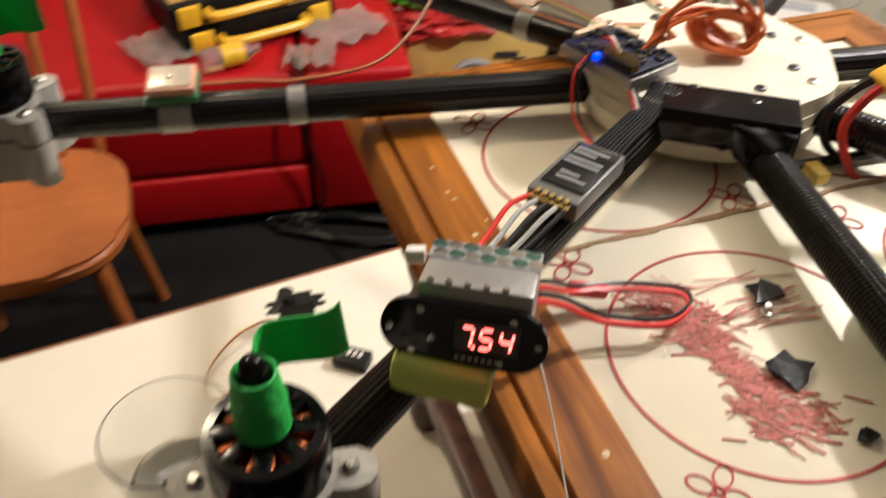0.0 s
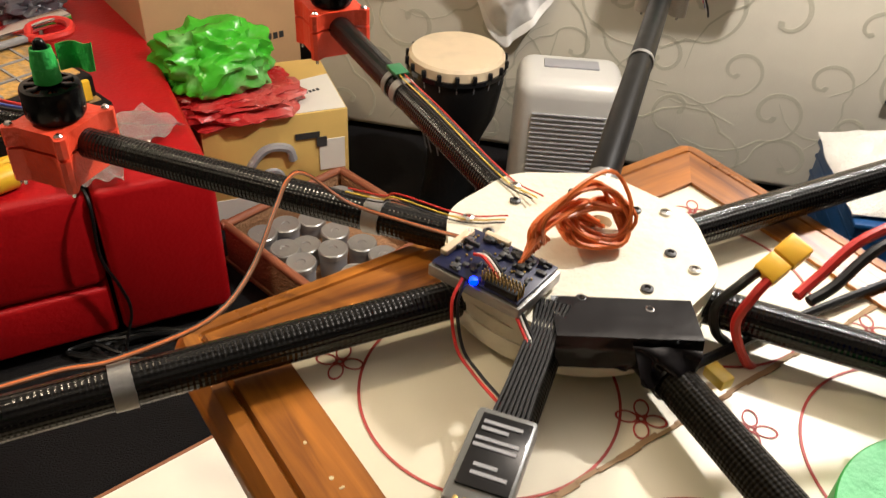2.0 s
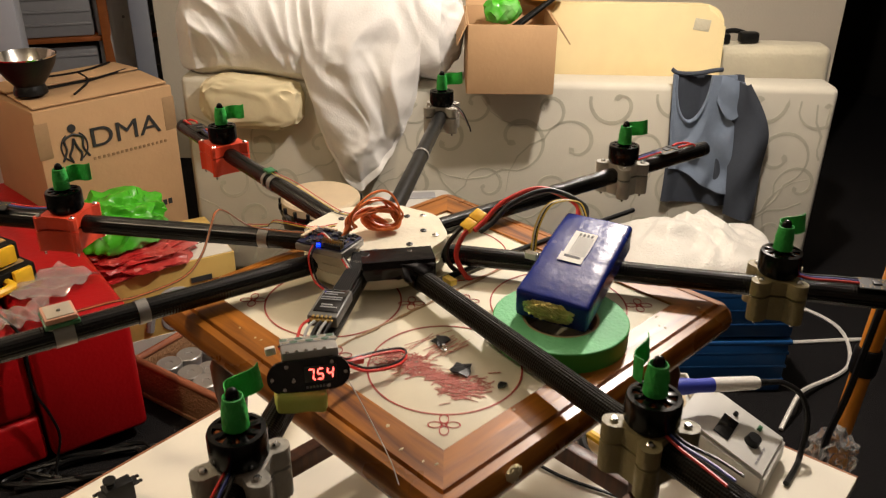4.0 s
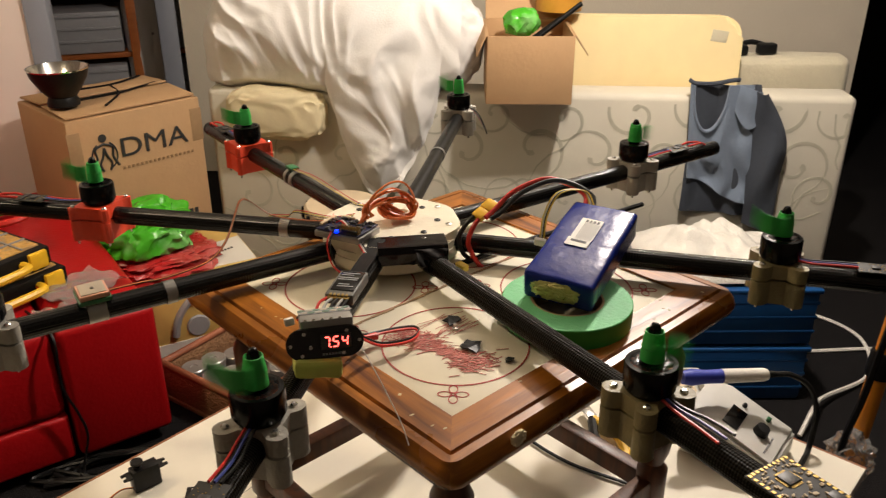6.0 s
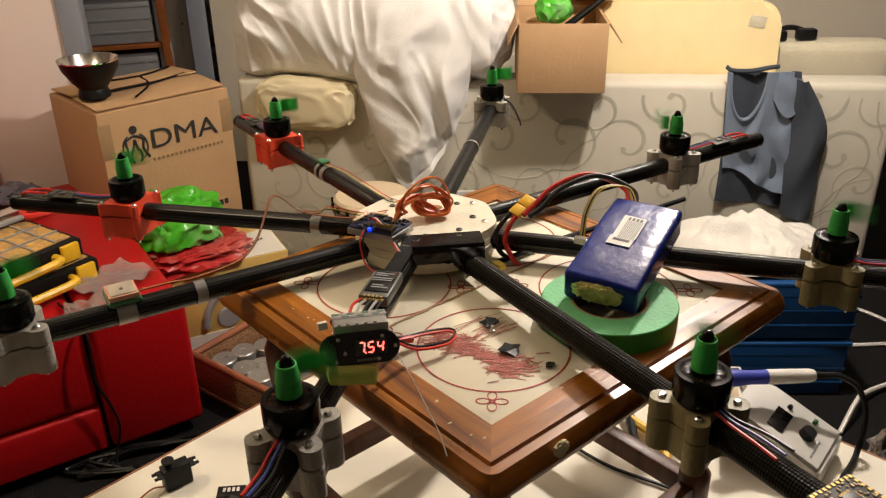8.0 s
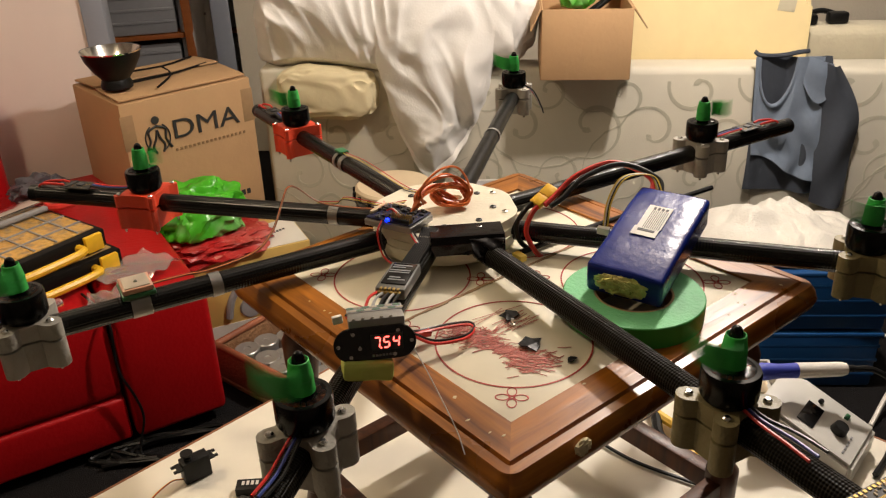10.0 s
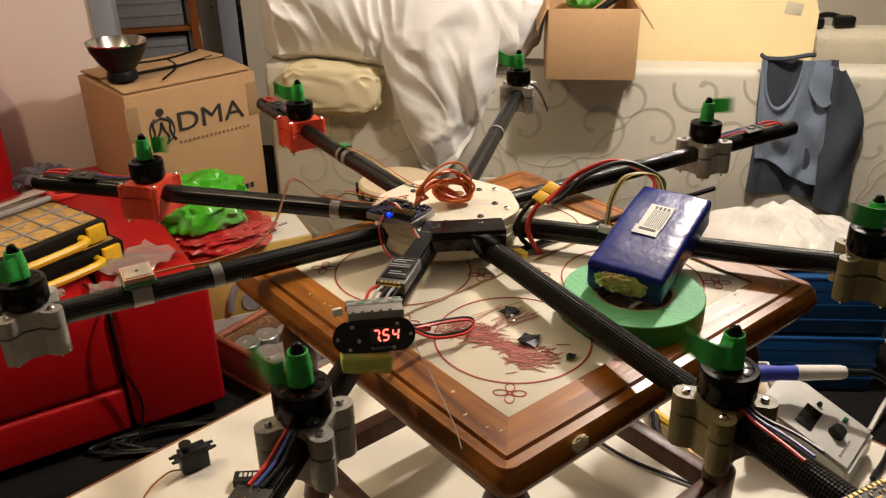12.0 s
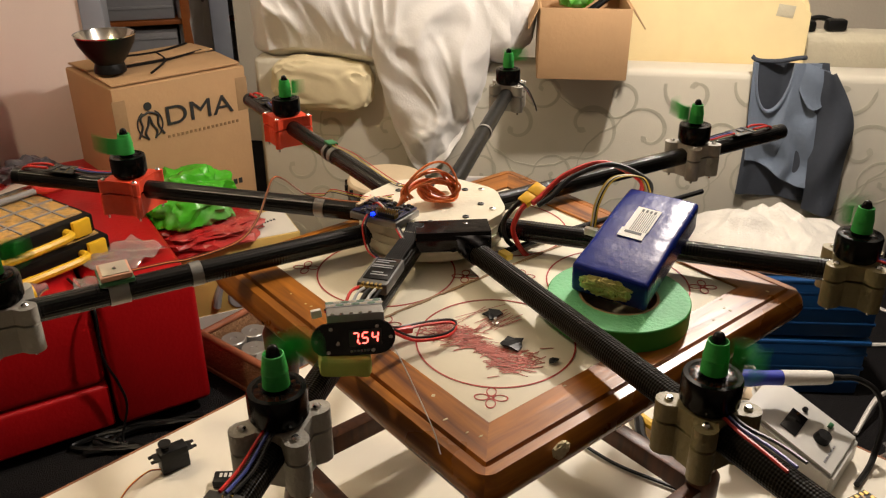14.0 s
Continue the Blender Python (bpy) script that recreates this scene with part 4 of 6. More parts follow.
def sofa_clutter():
    bm = bmesh.new()
    box(bm, (0, 0, 0.012), (0.40, 0.05, 0.02), 0.004)
    tagged(part("steel_level", bm, CHROME, at=RS @ pose(-0.38, 0.55, 0.578, 0, 0, 25)), "long bright steel bar lying on the organisers", "bar")
    t = thing("hacksaw", RS @ pose(-0.30, 0.52, 0.580, 0, 0, 22), "red-handled hacksaw lying on the organisers", "saw")
    bm = bmesh.new()
    box(bm, (-0.16, 0, 0.01), (0.34, 0.02, 0.012), 0.003)
    part("saw_frame", bm, GREY_PLASTIC, t)
    bm = bmesh.new()
    wire(bm, [(0.0, 0, 0.01), (0.03, 0.05, 0.012), (0.09, 0.055, 0.012), (0.11, 0.01, 0.012), (0.08, -0.04, 0.012), (0.02, -0.03, 0.01), (0.0, 0, 0.01)], 0.011, 8)
    part("saw_handle", bm, WIRES["red"], t)
    bm = bmesh.new()
    lump(bm, (0, 0, 0.04), (0.09, 0.07, 0.05), 0.35, 3, 4, 1, 11, 0.3)
    tagged(part("dark_bag", bm, mat("dark_speckled_plastic", (0.09, 0.085, 0.10), 0.3, var=0.5, scale=60), at=RS @ pose(-0.28, 0.98, 0.45)), "crumpled dark plastic bag on the red sofa", "bag")
    t = thing("plastic_bottle", RS @ pose(-0.49, 0.055, 0.478, 0, 90, 20), "empty clear bottle with yellow label on the sofa", "bottle")
    bm = bmesh.new()
    lathe(bm, [(0, 0), (0.026, 0), (0.028, 0.02), (0.028, 0.10), (0.012, 0.125), (0.011, 0.14), (0, 0.14)], seg=20)
    part("bottle_body", bm, CLEAR, t)
    bm = bmesh.new()
    lathe(bm, [(0.0285, 0.045), (0.029, 0.05), (0.029, 0.095), (0.0285, 0.1)], seg=20)
    part("bottle_label", bm, YELLOW, t)
    for k, (x, y, sx, sy, r) in enumerate(((-0.14, 0.20, 0.10, 0.075, 30), (-0.24, 0.06, 0.06, 0.05, -10), (-0.60, 0.16, 0.06, 0.09, 30))):
        bm = bmesh.new()
        sd = 3 * k

        def film(u, v):
            n = noise.noise(Vector((u * 4 + sd, v * 4, sd)))
            return ((u - 0.5) * 2 * sx, (v - 0.5) * 2 * sy, 0.006 + 0.012 * (n + 0.5) + 0.012 * math.sin(u * 9 + v * 5) ** 2)

        sheet(bm, 24, 24, film, thick=0.0008)
        tagged(part("clear_bag", bm, CLEAR, at=RS @ pose(x, y, 0.452, 0, 0, r)), "crumpled clear plastic bag lying on the red sofa", "bag", "clear bags on the sofa")
    t = thing("power_cable", pose(0, 0, 0), "thin black cable hanging over the sofa front", "cable")
    bm = bmesh.new()
    wire(bm, [RS @ Vector(p) for p in ((-0.30, 0.16, 0.456), (-0.28, 0.05, 0.458), (-0.268, -0.012, 0.43), (-0.275, -0.02, 0.30), (-0.25, -0.018, 0.2), (-0.24, -0.02, 0.12), (-0.27, -0.05, 0.012), (-0.2, -0.2, 0.008))], 0.004)
    part("cable_run", bm, BLACK, t)
    t = thing("cable_heap", pose(-0.52, 1.10, 0.0), "tangle of black cables on the carpet", "cables")
    rng = random.Random(8)
    for k in range(7):
        bm = bmesh.new()
        a0 = rng.uniform(0, 6)
        wire(bm, [(0.20 * math.cos(a0 + i * 0.9) * rng.uniform(0.5, 1.3), 0.05 * math.sin(a0 + i * 0.9) * rng.uniform(0.6, 1.2), 0.01 + 0.02 * rng.random()) for i in range(9)], 0.006)
        part("cable_loop", bm, BLACK, t)


sofa_clutter()


def chair():
    t = thing("wooden_chair", pose(-1.045, 0.565, 0, 0, 0, 22), "orange varnished wooden chair with a rounded seat", "chair")
    bm = bmesh.new()
    pts = []
    for k in range(40):
        a = 2 * math.pi * k / 40
        r = 0.205 / (abs(math.cos(a)) ** 3.2 + abs(math.sin(a)) ** 3.2) ** (1 / 3.2)
        pts.append((r * math.cos(a), r * math.sin(a)))
    outline(bm, pts, 0.415, 0.45)
    bmesh.ops.bevel(bm, geom=[e for e in bm.edges if abs(e.verts[0].co.z - e.verts[1].co.z) < 1e-5], offset=0.010, segments=3, affect="EDGES")
    part("seat", bm, CHAIR_WOOD, t)
    for sx, sy in ((-1, -1), (1, -1), (1, 1), (-1, 1)):
        bm = bmesh.new()
        rod(bm, (sx * 0.185, sy * 0.185, 0), (sx * 0.14, sy * 0.14, 0.42), 0.014, 14, 0.019)
        part("leg", bm, CHAIR_WOOD, t)
    for k in range(5):
        x = -0.15 + 0.075 * k
        bm = bmesh.new()
        rod(bm, (x, 0.17, 0.445), (x * 1.15, 0.27, 0.86), 0.011, 10)
        part("back_spindle", bm, CHAIR_WOOD, t)
    bm = bmesh.new()
    wire(bm, [(-0.20, 0.25, 0.87), (-0.1, 0.285, 0.875), (0.1, 0.285, 0.875), (0.20, 0.25, 0.87)], 0.022, 10)
    part("top_rail", bm, CHAIR_WOOD, t)


chair()


# ---- blue crates, towel, pole, by the table's end ----
def crates():
    for k in range(2):
        t = thing("blue_crate", pose(1.355, 1.02, 0.205 * k, 0, 0, -18), "ribbed dark blue plastic storage crate in a stack of two", "crate", "stacked blue crates")
        bm = bmesh.new()
        box(bm, (0, 0, 0.1), (0.50, 0.38, 0.195), 0.012)
        part("crate_body", bm, BLUE_CRATE, t)
        for z in (0.05, 0.10, 0.15):
            bm = bmesh.new()
            box(bm, (0, 0, z), (0.5025, 0.3825, 0.010), 0.001)
            part("crate_rib", bm, BLUE_CRATE, t)
        bm = bmesh.new()
        box(bm, (0, 0, 0.190), (0.512, 0.392, 0.016), 0.005)
        part("crate_rim", bm, BLUE_CRATE, t)
    t = thing("white_towel", pose(1.345, 1.04, 0.409, 0, 0, -18), "rumpled white towel heaped on the blue crates", "towel")
    bm = bmesh.new()

    def towel(u, v):
        x, y = (u - 0.5) * 0.50, (v - 0.5) * 0.38
        e = max(0, math.sin(u * math.pi)) ** 0.6 * max(0, math.sin(v * math.pi)) ** 0.6
        n = noise.noise(Vector((x * 7, y * 7, 3)))
        return (x + 0.02 * n, y, 0.006 + e * (0.085 + 0.025 * math.sin(x * 12 + 3) + 0.05 * n + 0.009 * math.sin(x * 42 + y * 30 + 8 * n) + 0.004 * math.sin(x * 70 - y * 60 + 9 * n)))

    sheet(bm, 80, 60, towel, thick=0.008)
    part("towel_cloth", bm, TOWEL, t)


crates()


def pole():
    t = thing("orange_pole", pose(1.25, 0.3, 0, 0, 4.5, 0), "orange painted metal pole with a black collar", "pole")
    bm = bmesh.new()
    rod(bm, (0, 0, 0), (0, 0, 1.15), 0.024, 18)
    part("pole_tube", bm, ORANGE_POLE, t)
    bm = bmesh.new()
    lathe(bm, [(0.0, 0.44), (0.03, 0.44), (0.032, 0.45), (0.032, 0.50), (0.03, 0.51), (0, 0.51)], seg=18)
    part("collar", bm, BLACK, t)
    bm = bmesh.new()
    lathe(bm, [(0, -0.0), (0.034, 0.0), (0.034, 0.03), (0, 0.03)], seg=18)
    part("pole_foot", bm, BLACK, t)
    bm = bmesh.new()
    lump(bm, (0, 0, 0), (0.055, 0.05, 0.07), 0.35, 3, 4, 1, 21, 0.3)
    tagged(part("clear_wrapper", bm, CLEAR, at=pose(1.21, 0.26, 0.24)), "clear plastic wrapper caught on the orange pole", "wrapper")
    t = thing("black_lead", pose(0, 0, 0), "black cable hanging beside the orange pole", "cable")
    bm = bmesh.new()
    wire(bm, [(1.27, 0.25, 1.1), (1.235, 0.25, 0.75), (1.20, 0.25, 0.45), (1.17, 0.25, 0.25), (1.2, 0.2, 0.012), (1.4, 0.1, 0.01)], 0.008)
    part("cable_run", bm, BLACK, t)
    t = thing("white_lead", pose(0, 0, 0), "white mains cable lying on the carpet", "cable")
    bm = bmesh.new()
    wire(bm, [(1.75, 1.35, 0.008), (1.95, 1.2, 0.008), (2.0, 1.0, 0.008), (1.85, 0.8, 0.008), (1.6, 0.72, 0.03), (1.5, 0.66, 0.06), (1.4, 0.6, 0.01)], 0.007)
    wire(bm, [(1.7, 1.0, 0.007), (1.9, 0.95, 0.007), (2.15, 0.9, 0.007), (2.4, 1.0, 0.007)], 0.007)
    part("cable_run", bm, WIRES["white"], t)


pole()


# ---- the white table and what stands on it ----
def white_table():
    # far edge runs through (-0.25, 0.235) at 30 degrees; the end through (0.70, -0.05)
    t = thing("work_table", pose(-0.25, 0.235, 0, 0, 0, 30.2), "large white laminate table with a raw chipboard edge", "table")
    x0, x1, y0 = -1.15, 0.57, -0.86
    bm = bmesh.new()
    box(bm, ((x0 + x1) / 2, y0 / 2, 0.719), (x1 - x0, -y0, 0.022), 0.001)
    part("tabletop", bm, WHITE_TOP, t)
    bm = bmesh.new()
    box(bm, ((x0 + x1) / 2, 0.0025, 0.719), (x1 - x0, 0.004, 0.021))
    box(bm, (x1 + 0.0025, y0 / 2, 0.719), (0.004, -y0, 0.021))
    part("edge_band", bm, BOARD_EDGE, t)
    for x in (x0 + 0.1, x1 - 0.1):
        for y in (-0.08, y0 + 0.08):
            bm = bmesh.new()
            box(bm, (x, y, 0.354), (0.05, 0.05, 0.708), 0.004)
            part("leg", bm, GREY_PLASTIC, t)


white_table()

CT = pose(0.047, -0.128, 0, 0, 0, 24.4)
ZB = 1.10


def side_table():
    t = thing("game_table", CT, "small stained wooden table with a cream printed game board top", "table")
    a, b, c = 0.185, 0.222, 0.240
    bm = bmesh.new()
    box(bm, (0, 0, ZB - 0.009), (2 * a + 0.012, 2 * a + 0.012, 0.018), 0.0005)
    part("game_board", bm, CREAM_BOARD, t, "cream game board with red printed circles")
    for k in range(4):
        # mitred flat rail, a groove, then a rounded outer moulding
        bm = bmesh.new()
        prof = [(a, ZB - 0.012), (a, ZB + 0.003), (b - 0.002, ZB + 0.003), (b, ZB - 0.001), (b + 0.002, ZB + 0.002), (c - 0.007, ZB + 0.0015), (c - 0.001, ZB - 0.006),
                (c + 0.002, ZB - 0.015), (c - 0.001, ZB - 0.024), (c - 0.009, ZB - 0.030), (a, ZB - 0.030)]
        # the outer corners are rounded off
        rows = []
        for side, q0 in ((-1, 225), (1, 270)):
            for step in range(6):
                q, row = radians(q0 + 9 * step), []
                for r, z in prof:
                    rc = max(0.0004, r - (c - 0.020))
                    row.append(bm.verts.new((side * (r - rc) + rc * math.cos(q), -(r - rc) + rc * math.sin(q), z)))
                rows.append(row)
        n = len(prof)
        for lo, hi in zip(rows, rows[1:]):
            for i in range(n):
                bm.faces.new((lo[i], lo[(i + 1) % n], hi[(i + 1) % n], hi[i]))
        bm.faces.new(rows[0])
        bm.faces.new(rows[-1][::-1])
        o = part("frame_rail", bm, TABLE_WOOD, t)
        o.matrix_basis = turn(0, 0, 90 * k)
    for k in range(4):
        bm = bmesh.new()
        box(bm, (0, -0.185, ZB - 0.055), (0.33, 0.018, 0.05), 0.002)
        o = part("apron", bm, DARK_WOOD, t)
        o.matrix_basis = turn(0, 0, 90 * k)
    prof = [(0, 0), (0.014, 0), (0.018, 0.02), (0.014, 0.045), (0.020, 0.055), (0.020, 0.105), (0.013, 0.115), (0.019, 0.135), (0.022, 0.155), (0.017, 0.175), (0.012, 0.19), (0.016, 0.21),
            (0.021, 0.25), (0.022, 0.28), (0.014, 0.30), (0.022, 0.31), (0.022, 0.34), (0, 0.34)]
    for sx, sy in ((-1, -1), (1, -1), (1, 1), (-1, 1)):
        bm = bmesh.new()
        lathe(bm, prof, Matrix.Translation((sx * 0.185, sy * 0.185, 0.73)), 24)
        part("turned_leg", bm, DARK_WOOD, t)
    for k in range(4):
        bm = bmesh.new()
        box(bm, (0, -0.185, 0.81), (0.36, 0.022, 0.03), 0.003)
        o = part("stretcher", bm, DARK_WOOD, t)
        o.matrix_basis = turn(0, 0, 90 * k)
    z = ZB + 0.0002
    for sx, sy in ((-1, -1), (1, -1), (1, 1), (-1, 1)):
        bm = bmesh.new()
        ring(bm, 0.0775, 0.0792, z, z + 0.0004, 72, Matrix.Translation((sx * 0.092, sy * 0.092, 0)))
        part("printed_circle", bm, RED_INK, t)
    spots = [(-0.158, -0.158), (0.158, -0.158), (0.158, 0.158), (-0.158, 0.158), (-0.158, 0), (0.158, 0), (0, -0.158), (0, 0.158), (0.02, -0.014), (-0.03, 0.026)]
    for x, y in spots:
        bm = bmesh.new()
        for q in range(4):
            ring(bm, 0.0045, 0.0056, z, z + 0.0004, 18, Matrix.Translation((x, y, 0)) @ turn(0, 0, 45 + 90 * q) @ Matrix.Translation((0.0085, 0, 0)) @ Matrix.Diagonal((1.25, 0.85, 1, 1)))
        ring(bm, 0.0012, 0.0026, z, z + 0.0004, 12, Matrix.Translation((x, y, 0)))
        part("printed_flower", bm, RED_INK, t)
    bm = bmesh.new()
    for k in range(24):
        box(bm, (-a + 0.008 + k * 0.0154, 0.012 + 0.0006 * math.sin(k * 2.3), z + 0.0004), (0.0160, 0.0034 + 0.0008 * math.sin(k * 1.7), 0.0006))
    part("fold_seam", bm, KRAFT, t, "scuffed brown fold line across the board")
    rng = random.Random(3)
    bm = bmesh.new()
    # scribbled smear of red wax, long strokes over a band
    for k in range(560):
        s = rng.random()
        x0 = -0.122 + 0.022 * s + rng.gauss(0, 0.0075 + 0.004 * math.sin(s * 9))
        y0 = -0.036 - 0.110 * s + rng.gauss(0, 0.004)
        long = rng.random() < 0.25
        L = rng.uniform(0.012, 0.022) if long else rng.uniform(0.004, 0.014)
        an = radians(rng.gauss(-58, 14) if long else rng.gauss(-25, 24))
        wd = rng.uniform(0.0003, 0.0007) if long else rng.uniform(0.0004, 0.0012)
        box(bm, (0, 0, z + 0.0003 + 0.000001 * k), (L, wd, 0.0003), 0, pose(x0, y0, 0, 0, 0, math.degrees(an)))
    tagged(part("red_scribble", bm, RED_SMEAR, t), kind="stuff")
    bm = bmesh.new()
    for k in range(16):
        x0, y0 = -0.110 + 0.03 * rng.random(), -0.050 - 0.04 * rng.random()
        box(bm, (0, 0, z + 0.0009), (rng.uniform(0.03, 0.06), 0.0006, 0.0003), 0, pose(x0 + 0.02, y0 + 0.01, 0, 0, 0, rng.uniform(-18, 12)))
    tagged(part("red_scratch", bm, RED_SMEAR, t), kind="stuff")
    bm = bmesh.new()
    lump(bm, (-0.155, -0.2405, ZB - 0.006), (0.009, 0.004, 0.008), 0.4, 3, 3, 1, 5)
    part("wax_blob", bm, KHAKI, t, "dried yellow glue blob")
    rng = random.Random(11)
    bm = bmesh.new()
    for k in range(26):
        side = rng.choice((0, 1))
        u = rng.uniform(-0.2, 0.2)
        p = (u, -0.2 + rng.uniform(-0.012, 0.015)) if side else (-0.2 + rng.uniform(-0.012, 0.015), u)
        lump(bm, (p[0], p[1], ZB + 0.0032), (rng.uniform(0.001, 0.003), rng.uniform(0.001, 0.0025), 0.0004), 0.4, 3, 1, 1, k)
    tagged(part("paint_fleck", bm, KHAKI, t), kind="stuff")


side_table()


def board_litter():
    for k, (x, y, s, r) in enumerate(((0.014, -0.262, 0.0135, 20), (0.012, -0.206, 0.011, 60), (0.042, -0.300, 0.006, 100))):
        bm = bmesh.new()
        rng = random.Random(k + 2)
        pts = [(s * rng.uniform(0.45, 1.15) * math.cos(a * 0.628), s * rng.uniform(0.4, 1.1) * math.sin(a * 0.628)) for a in range(10)]
        lo = outline(bm, pts, 0.001, 0.0022)
        for v in lo:
            v.co.z += 0.005 * abs(noise.noise(Vector((v.co.x, v.co.y, 0)) * 60 + Vector((k, 0, 0))))
        tagged(part("tape_scrap", bm, BLACK, at=pose(x, y, ZB, 0, 0, r), smooth=False), "torn scrap of black tape on the board", "tape scrap", "tape scraps")
    bm = bmesh.new()
    lathe(bm, [(0, 0), (0.0035, 0), (0.0035, 0.002), (0.0018, 0.0025), (0.0018, 0.007), (0, 0.007)], seg=12)
    tagged(part("small_screw", bm, STEEL, at=pose(0.010, -0.222, ZB + 0.001)), "small steel screw on the board", "screw")
    bm = bmesh.new()
    wire(bm, [(-0.118, -0.322, ZB + 0.066), (-0.110, -0.345, ZB + 0.050), (-0.098, -0.385, ZB + 0.020), (-0.095, -0.402, ZB + 0.004)], 0.0005, 5)
    tagged(part("loose_strand", bm, WIRES["white"]), "thin white wire strand hanging on the table", "wire")
    bm = bmesh.new()
    wire(bm, [(0.0, 0.0, 0.004), (0.12, 0.004, 0.004), (0.36, 0.0, 0.004)], 0.0035, 8)
    tagged(part("carbon_rod", bm, BLACK, at=pose(0.05, -0.085, ZB + 0.001, 0, 0, 18)), "thin dark rod lying on the board", "rod")


board_litter()


# ---- small things on the white table ----
ZT = 0.7305


def servo():
    t = thing("servo_motor", pose(-0.362, 0.088, ZT, 0, 0, 22), "small black servo motor on the white table", "servo")
    bm = bmesh.new()
    box(bm, (0, 0, 0.018), (0.040, 0.020, 0.036), 0.0015)
    part("servo_case", bm, BLACK, t)
    bm = bmesh.new()
    box(bm, (0, 0, 0.0275), (0.055, 0.019, 0.003), 0.0008)
    for s in (-1, 1):
        for y in (-0.006, 0.006):
            box(bm, (s * 0.030, y, 0.0275), (0.006, 0.005, 0.003), 0.0008)
    part("mounting_ear", bm, BLACK, t)
    bm = bmesh.new()
    lathe(bm, [(0, 0.036), (0.006, 0.036), (0.006, 0.040), (0.003, 0.041), (0.003, 0.045), (0.009, 0.045), (0.009, 0.048), (0, 0.048)], Matrix.Translation((-0.009, 0, 0)), 16)
    part("output_horn", bm, BLACK, t)
    for k, c in enumerate(("brown", "red", "yellow")):
        bm = bmesh.new()
        wire(bm, [(-0.02, 0.001 * k, 0.005), (-0.04, -0.003 + 0.001 * k, 0.012), (-0.075, -0.02 + 0.0012 * k, 0.010), (-0.105, -0.055 + 0.001 * k, 0.004), (-0.10, -0.085, 0.003), (-0.06, -0.088 + 0.0012 * k, 0.003), (-0.035, -0.075, 0.004)], 0.0007, 5)
        part("lead", bm, WIRES[c], t)


def receiver():
    t = thing("radio_receiver", pose(-0.288, 0.033, ZT, 0, 0, -12), "tiny black radio receiver on the white table", "receiver")
    bm = bmesh.new()
    box(bm, (0, 0, 0.007), (0.040, 0.022, 0.013), 0.0015)
    part("receiver_case", bm, BLACK, t)
    bm = bmesh.new()
    for k in range(4):
        box(bm, (-0.010 + 0.0065 * k, 0.002, 0.0138), (0.004, 0.008, 0.0004))
    part("printed_marks", bm, WIRES["white"], t)
    bm = bmesh.new()
    wire(bm, [(0.02, 0, 0.007), (0.05, -0.01, 0.006), (0.08, 0.02, 0.004)], 0.0006, 5)
    part("antenna", bm, WIRES["grey"], t)


def tumbler():
    t = thing("drinking_glass", pose(-0.420, -0.132, ZT), "empty clear drinking glass on the white table", "glass")
    bm = bmesh.new()
    lathe(bm, [(0, 0), (0.046, 0), (0.050, 0.004), (0.061, 0.082), (0.0594, 0.0825), (0.048, 0.008), (0, 0.006)], seg=48)
    part("glass_body", bm, GLASS, t)
    bm = bmesh.new()
    box(bm, (0.0, 0, 0.012), (0.030, 0.012, 0.010), 0.001, turn(0, 0, 40))
    wire(bm, [(0.01, 0.01, 0.012), (0.02, 0.02, 0.016), (0.03, 0.012, 0.02)], 0.0012, 5)
    tagged(part("small_connector", bm, GREY_PLASTIC, at=pose(-0.425, -0.136, ZT + 0.0065)), "small grey connector lying in the glass", "connector")


